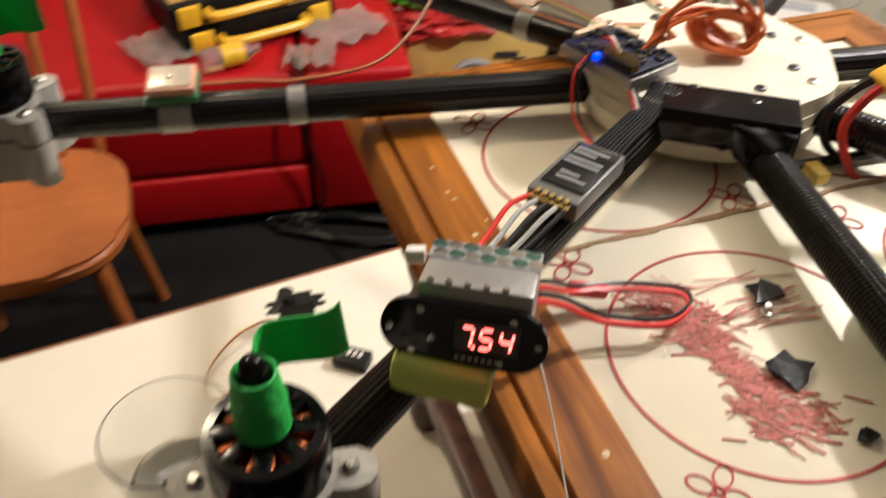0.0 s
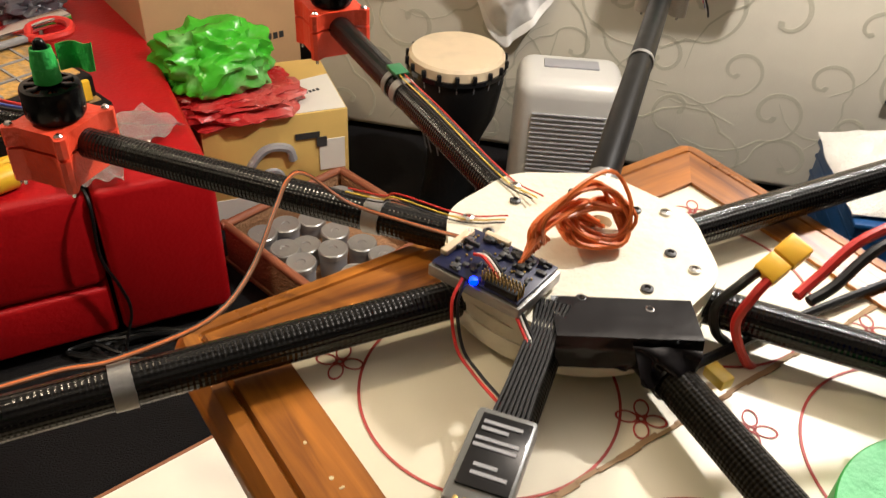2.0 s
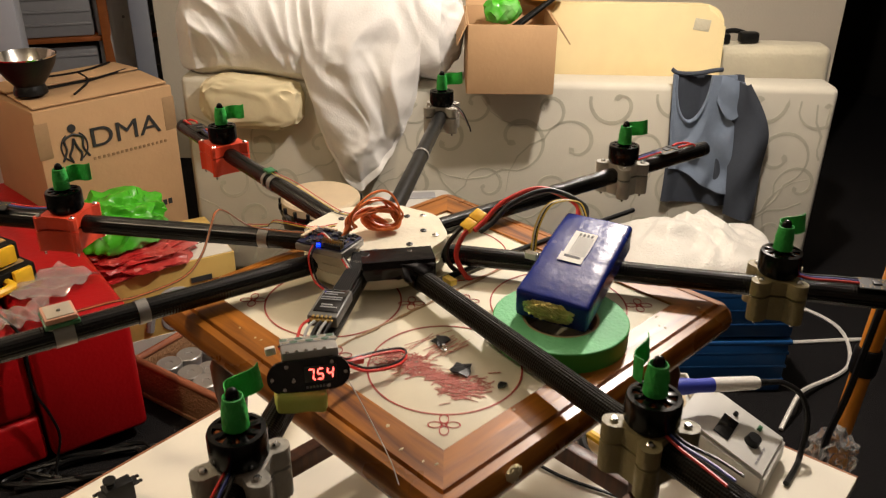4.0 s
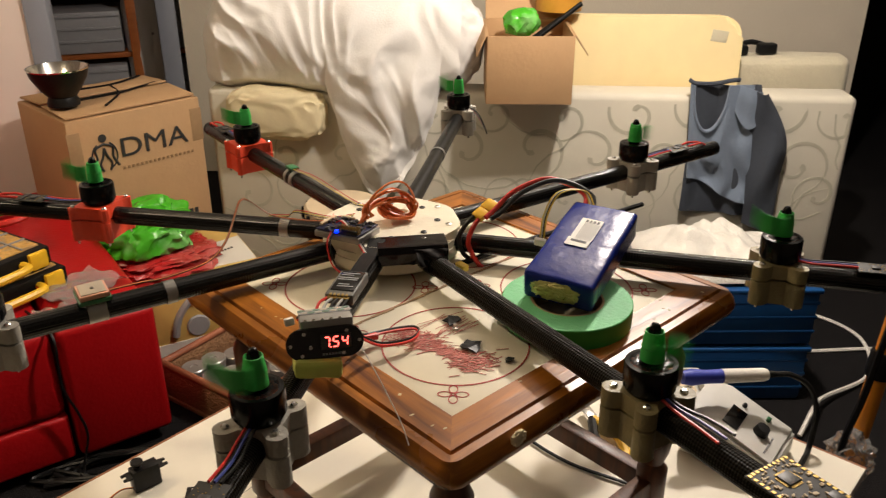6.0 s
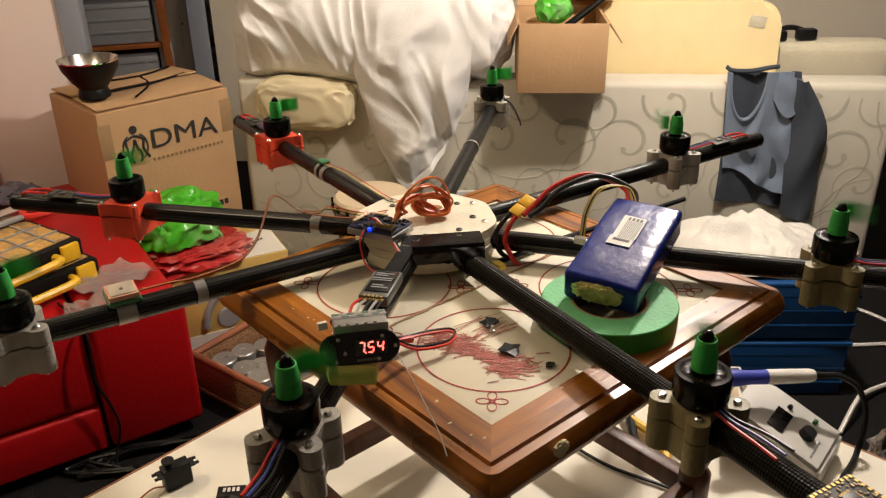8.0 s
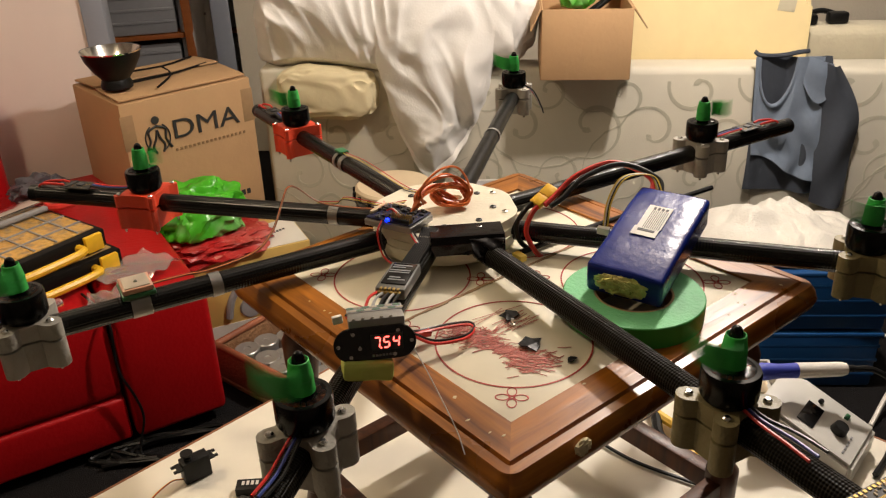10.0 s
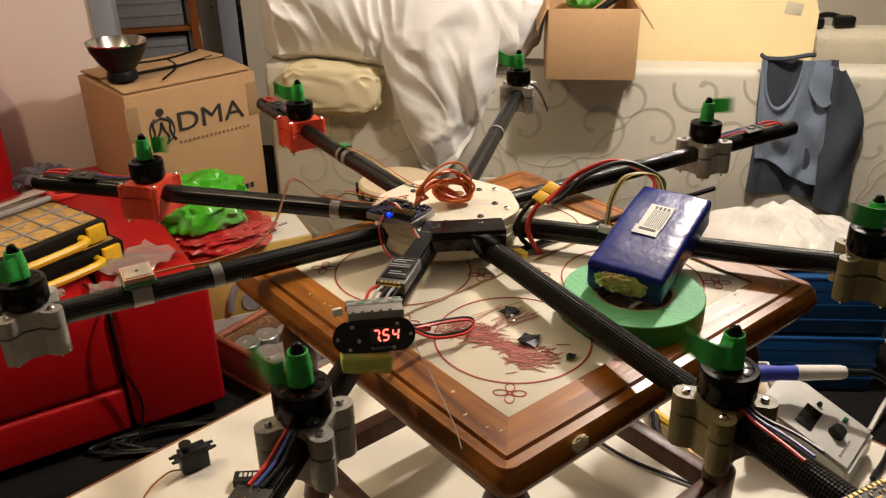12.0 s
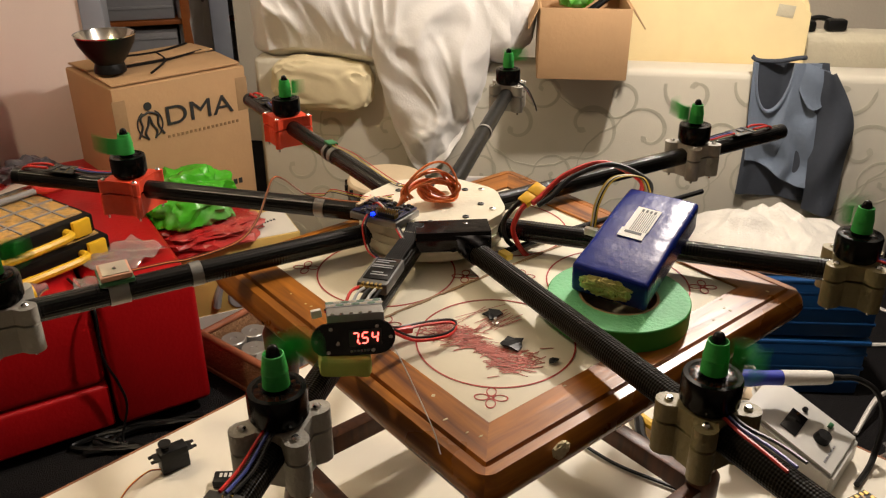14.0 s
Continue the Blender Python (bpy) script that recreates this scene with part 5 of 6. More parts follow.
def solder_station():
    t = thing("soldering_station", pose(0.512, -0.120, ZT, 0, 0, 34) @ Matrix.Scale(0.84, 4), "white soldering station with sloped front and dark display", "soldering station")
    bm = bmesh.new()
    # wedge-shaped housing: sloped panel towards -y
    w, d, h0, h1 = 0.135, 0.17, 0.045, 0.095
    v = [bm.verts.new(p) for p in ((-w / 2, -d / 2, 0), (w / 2, -d / 2, 0), (w / 2, d / 2, 0), (-w / 2, d / 2, 0),
                                  (-w / 2, -d / 2, h0), (w / 2, -d / 2, h0), (w / 2, d / 2 - 0.04, h1), (-w / 2, d / 2 - 0.04, h1), (w / 2, d / 2, h1 - 0.005), (-w / 2, d / 2, h1 - 0.005))]
    for f in ((3, 2, 1, 0), (0, 1, 5, 4), (4, 5, 6, 7), (7, 6, 8, 9), (9, 8, 2, 3), (1, 2, 8, 6, 5), (3, 0, 4, 7, 9)):
        bm.faces.new([v[i] for i in f])
    bmesh.ops.bevel(bm, geom=bm.edges[:], offset=0.006, segments=2, affect="EDGES")
    part("housing", bm, WHITE_PLASTIC, t)
    a = math.degrees(math.atan2(h1 - h0, d - 0.04))
    m = pose(0, -0.02, (h0 + h1) / 2, a, 0, 0)
    bm = bmesh.new()
    box(bm, (-0.014, 0.027, 0.001), (0.058, 0.030, 0.004), 0.001, m)
    part("display_window", bm, GLOSS, t)
    bm = bmesh.new()
    lathe(bm, [(0, 0), (0.014, 0), (0.012, 0.014), (0, 0.015)], m @ Matrix.Translation((-0.005, -0.022, 0)), 20)
    part("dial_knob", bm, BLACK, t)
    bm = bmesh.new()
    box(bm, (0.04, -0.022, 0.002), (0.012, 0.008, 0.006), 0.001, m)
    part("power_switch", bm, PCB_GREEN, t)
    bm = bmesh.new()
    lathe(bm, [(0, 0), (0.005, 0), (0.004, 0.006), (0, 0.006)], m @ Matrix.Translation((0.032, 0.025, 0)), 12)
    part("button", bm, BLACK, t)
    for k in range(5):
        bm = bmesh.new()
        box(bm, (-0.045 + 0.011 * k, -0.045, 0.001), (0.007, 0.003, 0.0012), 0, m)
        part("panel_mark", bm, GREY_PLASTIC, t)
    s = thing("iron_stand", pose(0.475, 0.035, ZT, 0, 0, -20), "white soldering stand tray with a brown sponge", "stand")
    bm = bmesh.new()
    box(bm, (0, 0, 0.006), (0.15, 0.10, 0.012), 0.003)
    for y in (-0.048, 0.048):
        box(bm, (0, y, 0.018), (0.15, 0.005, 0.03), 0.002)
    for x in (-0.073, 0.073):
        box(bm, (x, 0, 0.018), (0.005, 0.10, 0.03), 0.002)
    part("stand_tray", bm, WHITE_PLASTIC, s)
    bm = bmesh.new()
    lump(bm, (0, 0, 0.02), (0.06, 0.04, 0.012), 0.3, 4, 3, 0.7, 3)
    part("sponge", bm, SKIN, s, "stained brown cleaning sponge")
    bm = bmesh.new()
    pts = [(0.03 + 0.012 * math.cos(k * 0.7), -0.03 + 0.004 * k * 0.1, 0.05 + 0.012 * math.sin(k * 0.7)) for k in range(30)]
    wire(bm, [(0.03, -0.03, 0.012)] + pts, 0.0015, 5, 2)
    part("spring_holder", bm, STEEL, s)
    i = thing("soldering_iron", pose(0.503, -0.088, 0.850, 0, 94, -9), "soldering iron with blue grip and cream handle", "soldering iron")
    bm = bmesh.new()
    lathe(bm, [(0, -0.075), (0.010, -0.075), (0.013, -0.06), (0.0105, -0.035), (0.011, -0.01), (0, -0.01)], seg=20)
    part("grip", bm, BLUE_GRIP, i)
    bm = bmesh.new()
    lathe(bm, [(0, -0.01), (0.0115, -0.01), (0.0105, 0.06), (0.009, 0.066), (0, 0.066)], seg=20)
    part("handle", bm, WIRES["white"], i)
    bm = bmesh.new()
    lathe(bm, [(0, 0.064), (0.0055, 0.066), (0.0055, 0.076), (0.004, 0.084), (0, 0.084)], seg=14)
    part("strain_relief", bm, BLACK, i)
    bm = bmesh.new()
    rod(bm, (0, 0, -0.15), (0, 0, -0.074), 0.003, 10)
    part("heater_tip", bm, STEEL, i)
    c = thing("iron_cable", pose(0, 0, 0), "thick black soldering iron cable curving to the table", "cable")
    bm = bmesh.new()
    wire(bm, [(0.582, -0.101, 0.8445), (0.608, -0.108, 0.842), (0.632, -0.125, 0.825), (0.635, -0.145, 0.79), (0.62, -0.16, 0.745), (0.60, -0.175, 0.7355), (0.56, -0.2, 0.7355)], 0.0045, 8)
    part("cable_run", bm, BLACK, c)


def cutters():
    t = thing("side_cutters", pose(0.330, -0.012, ZT + 0.004, 0, 0, -92), "side cutters with yellow and black handles", "pliers")
    for s, c in ((1, YELLOW), (-1, BLACK)):
        bm = bmesh.new()
        wire(bm, [(-0.02, 0, 0.008), (0.0, s * 0.008, 0.008), (0.03, s * 0.018, 0.008), (0.065, s * 0.014, 0.008), (0.09, s * 0.004, 0.008)], 0.008, 8)
        part("handle_grip", bm, c, t)
    bm = bmesh.new()
    box(bm, (-0.035, 0, 0.008), (0.035, 0.018, 0.010), 0.003)
    part("jaws", bm, STEEL, t)
    c = thing("thin_cable", pose(0, 0, 0), "thin black cable lying on the white table", "cable")
    bm = bmesh.new()
    wire(bm, [(0.20, 0.10, 0.7345), (0.21, 0.02, 0.7345), (0.25, -0.07, 0.7345), (0.32, -0.15, 0.7345), (0.36, -0.22, 0.7345)], 0.0028, 6)
    part("cable_run", bm, BLACK, c)


servo()
receiver()
tumbler()
solder_station()
cutters()


# ---- the octocopter ----
ZA = 1.122
ARMS = dict(sw=(-119.6, 0.438, 0.60), se=(-76.5, 0.464, 0.68), e=(-33.4, 0.476, 0.62), ne=(17.0, 0.456, 0.65), n=(62.3, 0.615, 0.64), nw=(106.8, 0.469, 0.645), w=(149.8, 0.424, 0.60), g=(195.0, 0.479, 0.60))
RESTS = dict(se=-25, ne=185, w=175, sw=-12)
FLAGS = dict(sw=58, se=75, e=25, ne=10, n=-8, nw=-14, w=-4, g=40)
# it stands on the board leaning a little backwards
drone = thing("octocopter", pose(0, 0, ZA - 0.001, -1.4) @ pose(0, 0, -ZA), "large home-built eight-armed drone of black carbon tubes", "drone")
ROTORS = {}


def arm_tube(bm, r0, r1, rad, seg=24, steps=2):
    uv = bm.loops.layers.uv.new("UVMap")
    rows = [[bm.verts.new((r0 + (r1 - r0) * i / steps, rad * math.cos(2 * math.pi * k / seg), rad * math.sin(2 * math.pi * k / seg))) for k in range(seg)] for i in range(steps + 1)]
    for i in range(steps):
        for k in range(seg):
            f = bm.faces.new((rows[i][k], rows[i + 1][k], rows[i + 1][(k + 1) % seg], rows[i][(k + 1) % seg]))
            for lp, (du, dv) in zip(f.loops, ((0, 0), (0, 1), (1, 1), (1, 0))):
                lp[uv].uv = ((k + du) / seg, r0 + (r1 - r0) * (i + dv) / steps)
    bm.faces.new(rows[0])
    bm.faces.new(rows[-1][::-1])


def motor(name):
    a, r, tip = ARMS[name]
    base = pose(0, 0, ZA, 0, 0, a)
    opened = name in ("se", "sw")
    bm = bmesh.new()
    arm_tube(bm, 0.055, tip, 0.0125)
    o = part("arm", bm, CARBON_OPEN if opened else (TUBE if name == "n" else CARBON), drone, "woven black sleeve over a carbon tube" if opened else "")
    o.matrix_basis = base
    if name != "n":
        bm = bmesh.new()
        ring(bm, 0.0095, 0.0122, tip - 0.002, tip + 0.012, 20, turn(0, 90, 0))
        o2 = part("tube_end", bm, TUBE, drone)
        o2.matrix_basis = base
    print_mat = RED_PRINT if name in ("w", "nw") else (TAN_PRINT if name in ("se", "e") else GREY_PRINT)
    wd, dp, rr = (0.050, 0.056, 0.006) if name in ("w", "nw") else (0.042, 0.046, 0.0098)
    ex, ey = wd / 2 - 0.001, dp / 2 - 0.001
    bm = bmesh.new()
    outline(bm, lobed(wd, dp, rr), 0.0012, 0.018)
    mt = part("clamp_top", bm, print_mat, drone, "printed red plastic clamp" if name in ("w", "nw") else "")
    mt.matrix_basis = base @ pose(r, 0, 0)
    bm = bmesh.new()
    outline(bm, lobed(wd, dp, rr), -0.030, -0.0012)
    part("clamp_bottom", bm, print_mat, mt)
    for sx in (-1, 1):
        for sy in (-1, 1):
            bm = bmesh.new()
            lathe(bm, [(0, 0.0175), (0.0035, 0.0175), (0.0035, 0.0195), (0.002, 0.021), (0, 0.021)], Matrix.Translation((sx * ex, sy * ey, 0)), 12)
            part("screw", bm, STEEL, mt)
            bm = bmesh.new()
            rod(bm, (sx * ex, sy * ey, -0.036), (sx * ex, sy * ey, -0.029), 0.0016, 8)
            part("screw_end", bm, STEEL, mt)
    bm = bmesh.new()
    lathe(bm, [(0, 0.018), (0.019, 0.018), (0.021, 0.020), (0.021, 0.023), (0, 0.023)], seg=30)
    part("motor_base", bm, MOTOR, mt)
    bm = bmesh.new()
    for k in range(14):
        q = 2 * math.pi * k / 14
        box(bm, (0.0130, 0, 0.041), (0.010, 0.0034, 0.007), 0.0015, turn(0, 0, math.degrees(q)))
    tagged(part("copper_winding", bm, COPPER, mt), kind="stuff")
    # the turning bell
    bm = bmesh.new()
    lathe(bm, [(0.0212, -0.022), (0.0230, -0.022), (0.0232, -0.020), (0.0232, -0.002), (0.0222, 0.0005), (0.0185, 0.001), (0.0182, -0.002), (0.0212, -0.003), (0.0212, -0.022)], seg=36)
    ro = part("rotor", bm, MOTOR, drone, "black motor bell")
    for k in range(8):
        bm = bmesh.new()
        box(bm, (0.0130, 0, 0.0), (0.013, 0.0062, 0.0022), 0.0006, turn(0, 0, 45 * k))
        part("spoke", bm, MOTOR, ro)
    bm = bmesh.new()
    lathe(bm, [(0, -0.002), (0.0085, -0.002), (0.0085, 0.003), (0.0065, 0.004), (0.0056, 0.027), (0.0050, 0.033), (0.0036, 0.0365), (0.0018, 0.0378), (0, 0.038)], seg=20)
    part("spinner", bm, MOTOR, ro)
    ROTORS[name] = (ro, base @ pose(r, 0, 0.0455))
    ro.matrix_basis = ROTORS[name][1]
    bm = bmesh.new()
    w0, w1 = 0.0035, 0.0305
    lathe(bm, [(0.0068, w0), (0.0104, w0), (0.0098, w0 + 0.012), (0.0102, w0 + 0.0125), (0.0080, w1), (0.0072, w1 + 0.0003), (0.0066, w1 - 0.002), (0.0068, w0)], seg=24)
    part("tape_wrap", bm, GREEN_TAPE, ro, "green tape wound round the spinner")
    bm = bmesh.new()

    def flag(u, v):
        x = 0.008 + 0.031 * u
        return (x, 0.009 * (1 - u) + 0.007 * math.sin(u * 5.0) + 0.003 * u * v, w0 + 0.004 + (w1 - w0 - 0.005) * v + 0.007 * u * u)

    sheet(bm, 12, 5, flag, thick=0.0007)
    part("tape_flag", bm, GREEN_TAPE, ro, "loose end of green tape")
    if name == "n":
        for k, c in enumerate(("red", "blue", "white", "black")):
            bm = bmesh.new()
            wire(bm, [(r + 0.002, -0.020, 0.021), (r - 0.004 - 0.003 * k, -0.034 - 0.002 * k, 0.012), (r - 0.010 - 0.004 * k, -0.046 - 0.003 * k, -0.004 - 0.003 * k), (r - 0.006 - 0.005 * k, -0.050 - 0.003 * k, -0.014 - 0.004 * k)], 0.0014, 6)
            o5 = part("motor_lead", bm, WIRES[c], drone)
            o5.matrix_basis = base
    # three motor leads to the outer end
    if name != "n":
        for k, c in enumerate(("red", "blue", "black")):
            bm = bmesh.new()
            s = (k - 1) * 0.004
            g = 2.4 if name == "se" else 1.2
            wire(bm, [(r + 0.018, s, 0.020), (r + 0.035, s * 1.2, 0.0175), (r + 0.06, s * (0.6 + 0.6 * g) + 0.002, 0.0175), (r + 0.085, s * g, 0.0185)], 0.0014, 6)
            o3 = part("motor_lead", bm, WIRES[c], drone)
            o3.matrix_basis = base
        e = r + (0.160 if name == "se" else 0.107)
        bm = bmesh.new()
        big = 1.7 if name == "se" else 1.0
        box(bm, (e, 0, 0.0165), (0.046 * big, 0.027 * big, 0.002), 0.0005)
        esc = part("speed_controller", bm, PCB_BLACK, drone, "bare circuit board with gold pads")
        esc.matrix_basis = base
        rng = random.Random(int(abs(a)))
        if name == "se":
            bm = bmesh.new()
            box(bm, (e - 0.019, 0.001, 0.0186), (0.0125, 0.0125, 0.0018), 0.0004, Matrix.Identity(4))
            box(bm, (e + 0.012, 0.013, 0.0186), (0.010, 0.009, 0.0018), 0.0004)
            box(bm, (e + 0.010, -0.013, 0.0186), (0.011, 0.009, 0.0018), 0.0004)
            part("chip", bm, CHIP, esc, "square grey processor chips")
            bm = bmesh.new()
            for q in range(9):
                for w in (-1, 1):
                    box(bm, (e - 0.019 - 0.0052 + 0.0013 * q, 0.001 + w * 0.0074, 0.0179), (0.0007, 0.0024, 0.0005))
                    box(bm, (e - 0.019 + w * 0.0074, 0.001 - 0.0052 + 0.0013 * q, 0.0179), (0.0024, 0.0007, 0.0005))
            for q in range(13):
                for w in (-1, 1):
                    box(bm, (e - 0.036 + 0.0052 * q, w * 0.0205, 0.0179), (0.0030, 0.0028, 0.0005))
            for q in range(4):
                box(bm, (e + 0.027, -0.012 + 0.008 * q, 0.0180), (0.010, 0.0052, 0.0006), 0.0002)
            for q in range(8):
                box(bm, (e - 0.0365, -0.0165 + 0.0047 * q, 0.0179), (0.0026, 0.0026, 0.0005))
            tagged(part("gold_contact", bm, GOLD_PAD, esc), kind="stuff")
            bm = bmesh.new()
            for q in range(90):
                x, y = e + rng.uniform(-0.036, 0.020), rng.uniform(-0.019, 0.019)
                if abs(x - e + 0.019) < 0.010 and abs(y) < 0.010:
                    continue
                flat = rng.random() < 0.5
                sz = rng.uniform(0.0008, 0.0016)
                box(bm, (round(x, 3), round(y, 3), 0.0181), (sz * (2 if flat else 1), sz * (1 if flat else 2), 0.0009))
            tagged(part("surface_component", bm, SKIN, esc), kind="stuff")
        else:
            bm = bmesh.new()
            box(bm, (e - 0.003, 0, 0.0185), (0.009, 0.009, 0.002), 0.0004)
            for q in range(6):
                box(bm, (e + 0.012, -0.010 + 0.004 * q, 0.0182), (0.006, 0.0028, 0.0016), 0.0003)
            tagged(part("surface_component", bm, CHIP, esc), kind="stuff")
            bm = bmesh.new()
            for q in range(40):
                box(bm, (e + rng.uniform(-0.022, 0.022), rng.uniform(-0.0125, 0.0125), 0.0177), (rng.uniform(0.0005, 0.0016), rng.uniform(0.0005, 0.0012), 0.0006))
            tagged(part("gold_contact", bm, GOLD_PAD, esc), kind="stuff")
        bm = bmesh.new()
        for s in (-0.006, 0.006):
            wire(bm, [(e + 0.02, s, 0.0185), (e + 0.035, s * 1.2, 0.019), (min(tip, e + 0.06), s * 0.6, 0.016), (min(tip, e + 0.075), s * 0.5, 0.004)], 0.0018, 6)
        o4 = part("power_lead", bm, WIRES["red"], drone)
        o4.matrix_basis = base


for nm in ARMS:
    motor(nm)


def hub():
    bm = bmesh.new()
    lathe(bm, [(0, ZB + 0.0032), (0.080, ZB + 0.0032), (0.087, ZB + 0.005), (0.090, ZB + 0.009), (0.090, ZB + 0.0215), (0.0, ZB + 0.0215)], seg=64)
    part("hub_bottom", bm, CREAM_PRINT, drone, "cream printed lower hub shell")
    bm = bmesh.new()
    lathe(bm, [(0, 1.1215), (0.0885, 1.1215), (0.0885, 1.131), (0, 1.131)], seg=64)
    part("hub_core", bm, CREAM_PRINT, drone)
    bm = bmesh.new()
    pts = []
    for k in range(96):
        a = 2 * math.pi * k / 96
        r = 0.0885 * (1 + 0.022 * math.cos(8 * (a - radians(15))))
        pts.append((r * math.cos(a), r * math.sin(a)))
    outline(bm, pts, 1.128, 1.143)
    bmesh.ops.bevel(bm, geom=[e for e in bm.edges if abs(e.verts[0].co.z - e.verts[1].co.z) < 1e-5], offset=0.003, segments=3, affect="EDGES")
    part("hub_top", bm, CREAM_PRINT, drone, "cream printed hub plate")
    for nm, (a, r, tip) in ARMS.items():
        for rr, da in ((0.076, 3), (0.060, 14)):
            bm = bmesh.new()
            lathe(bm, [(0.0, 1.1425), (0.004, 1.1425), (0.004, 1.1445), (0.0022, 1.1452), (0.0015, 1.1438), (0, 1.1438)], turn(0, 0, a + da) @ Matrix.Translation((rr, 0, 0)), 12)
            part("hub_screw", bm, STEEL if da < 5 else CHIP, drone)
    bm = bmesh.new()
    ring(bm, 0.008, 0.014, 1.1425, 1.1495, 24, Matrix.Translation((0.018, 0.012, 0)))
    part("cable_boss", bm, CREAM_PRINT, drone)
    # black tape over the front edge
    bm = bmesh.new()

    def patch(u, v):
        x = -0.0246 + 0.085 * u
        s = v * 0.062
        if s < 0.035:
            y, z = -0.059 - s, 1.1450
        else:
            q = (s - 0.035) / 0.027
            y, z = -0.094 - 0.0025 * min(1, 3 * q), 1.1450 - 0.0015 * min(1, 4 * q) - 0.021 * q
        n = noise.noise(Vector((u * 5, v * 5, 2)))
        k = max(0, v - 0.5)
        fold = math.exp(-((u - 0.52 - 0.3 * k) / 0.03) ** 2) + 0.8 * math.exp(-((u - 0.74 + 0.5 * k) / 0.03) ** 2)
        return (x, y - 0.006 * k * fold - 0.003 * n * k, z + 0.002 * n * k)

    sheet(bm, 40, 30, patch, thick=0.0012)
    o = part("black_tape_patch", bm, BLACK_TAPE, drone, "glossy creased black tape over the hub edge")
    o.matrix_basis = turn(0, 0, -10)
    bm = bmesh.new()

    def flap(u, v):
        n = noise.noise(Vector((u * 4, v * 4, 7)))
        x = 0.022 + 0.040 * u - 0.010 * v * (u - 0.5)
        return (x, -0.0975 - 0.014 * v - 0.0030 * math.sin(u * 9 - 6 * v) * (0.3 + v) - 0.0012 * n, 1.1425 - 0.012 * v * v - 0.003 * v)

    sheet(bm, 26, 20, flap, thick=0.001)
    o = part("tape_flap", bm, BLACK_TAPE, drone, "crumpled glossy end of black tape")
    o.matrix_basis = turn(0, 0, -12)
    bm = bmesh.new()
    ring(bm, 0.0126, 0.0142, 0.074, 0.115, 24, turn(0, 90, 0))
    for nm in ("se",):
        o = part("tape_sleeve", bm, BLACK_TAPE, drone)
        o.matrix_basis = pose(0, 0, ZA, 0, 0, ARMS[nm][0])


hub()


def straps():
    for nm, r, w in (("g", 0.292, 0.012), ("w", 0.147, 0.013), ("nw", 0.28, 0.011), ("n", 0.36, 0.007), ("n", 0.11, 0.012), ("nw", 0.30, 0.008), ("g", 0.372, 0.02)):
        bm = bmesh.new()
        ring(bm, 0.0126, 0.0136, r - w / 2, r + w / 2, 24, turn(0, 90, 0))
        for v in bm.verts:
            v.co += 0.0005 * noise.noise_vector(v.co * 200)
        o = part("strap", bm, DUCT, drone, "silver tape band")
        o.matrix_basis = pose(0, 0, ZA, 0, 0, ARMS[nm][0])
    # satellite antenna on its arm
    base = pose(0, 0, ZA, 0, 0, ARMS["g"][0] - 180)
    bm = bmesh.new()
    box(bm, (-0.372, 0, 0.0165), (0.034, 0.032, 0.005), 0.001)
    g = part("antenna_board", bm, PCB_GREEN, drone, "green circuit board under the patch antenna")
    g.matrix_basis = base @ pose(0, 0.006, 0, 6, 0, 0)
    bm = bmesh.new()
    box(bm, (-0.372, 0, 0.022), (0.031, 0.029, 0.006), 0.001)
    part("antenna_rim", bm, mat("pink_ceramic", (0.70, 0.36, 0.24), 0.5, var=0.1), g, "pinkish ceramic antenna rim")
    bm = bmesh.new()
    box(bm, (-0.372, 0, 0.0254), (0.026, 0.024, 0.0012), 0.0004)
    part("antenna_patch", bm, mat("tarnished_silver", (0.55, 0.48, 0.38), 0.4, metal=0.4, var=0.15, scale=60), g, "tarnished silver patch")
    bm = bmesh.new()
    lathe(bm, [(0, 0.026), (0.0022, 0.026), (0.0014, 0.0272), (0, 0.0275)], Matrix.Translation((-0.372, -0.001, 0)), 12)
    part("solder_dot", bm, STEEL, g)
    bm = bmesh.new()

    def fold(u, v):
        return (-0.392 + 0.045 * u, -0.010 - 0.004 * math.sin(u * 4), 0.012 - (0.024 - 0.014 * u) * v)

    sheet(bm, 10, 6, fold, thick=0.0008)
    part("tape_fold", bm, DUCT, g)
    for k, c in enumerate(("brown", "orange", "black")):
        bm = bmesh.new()
        d = 0.0014 * (k - 1)
        wire(bm, [(-0.355, 0.004 + d, 0.018), (-0.32, 0.008 + d, 0.016), (-0.292, 0.006 + d, 0.0155), (-0.24, 0.016 + d, 0.018), (-0.21, 0.035 + d, 0.030), (-0.185, 0.065 + d, 0.050), (-0.17, 0.085 + d, 0.058), (-0.155, 0.095 + d, 0.052), (-0.13, 0.085 + d, 0.030), (-0.10, 0.055 + d, 0.026), (-0.075, 0.02 + d, 0.03)], 0.0009, 5)
        o = part("antenna_lead", bm, WIRES[c], drone)
        o.matrix_basis = base


straps()


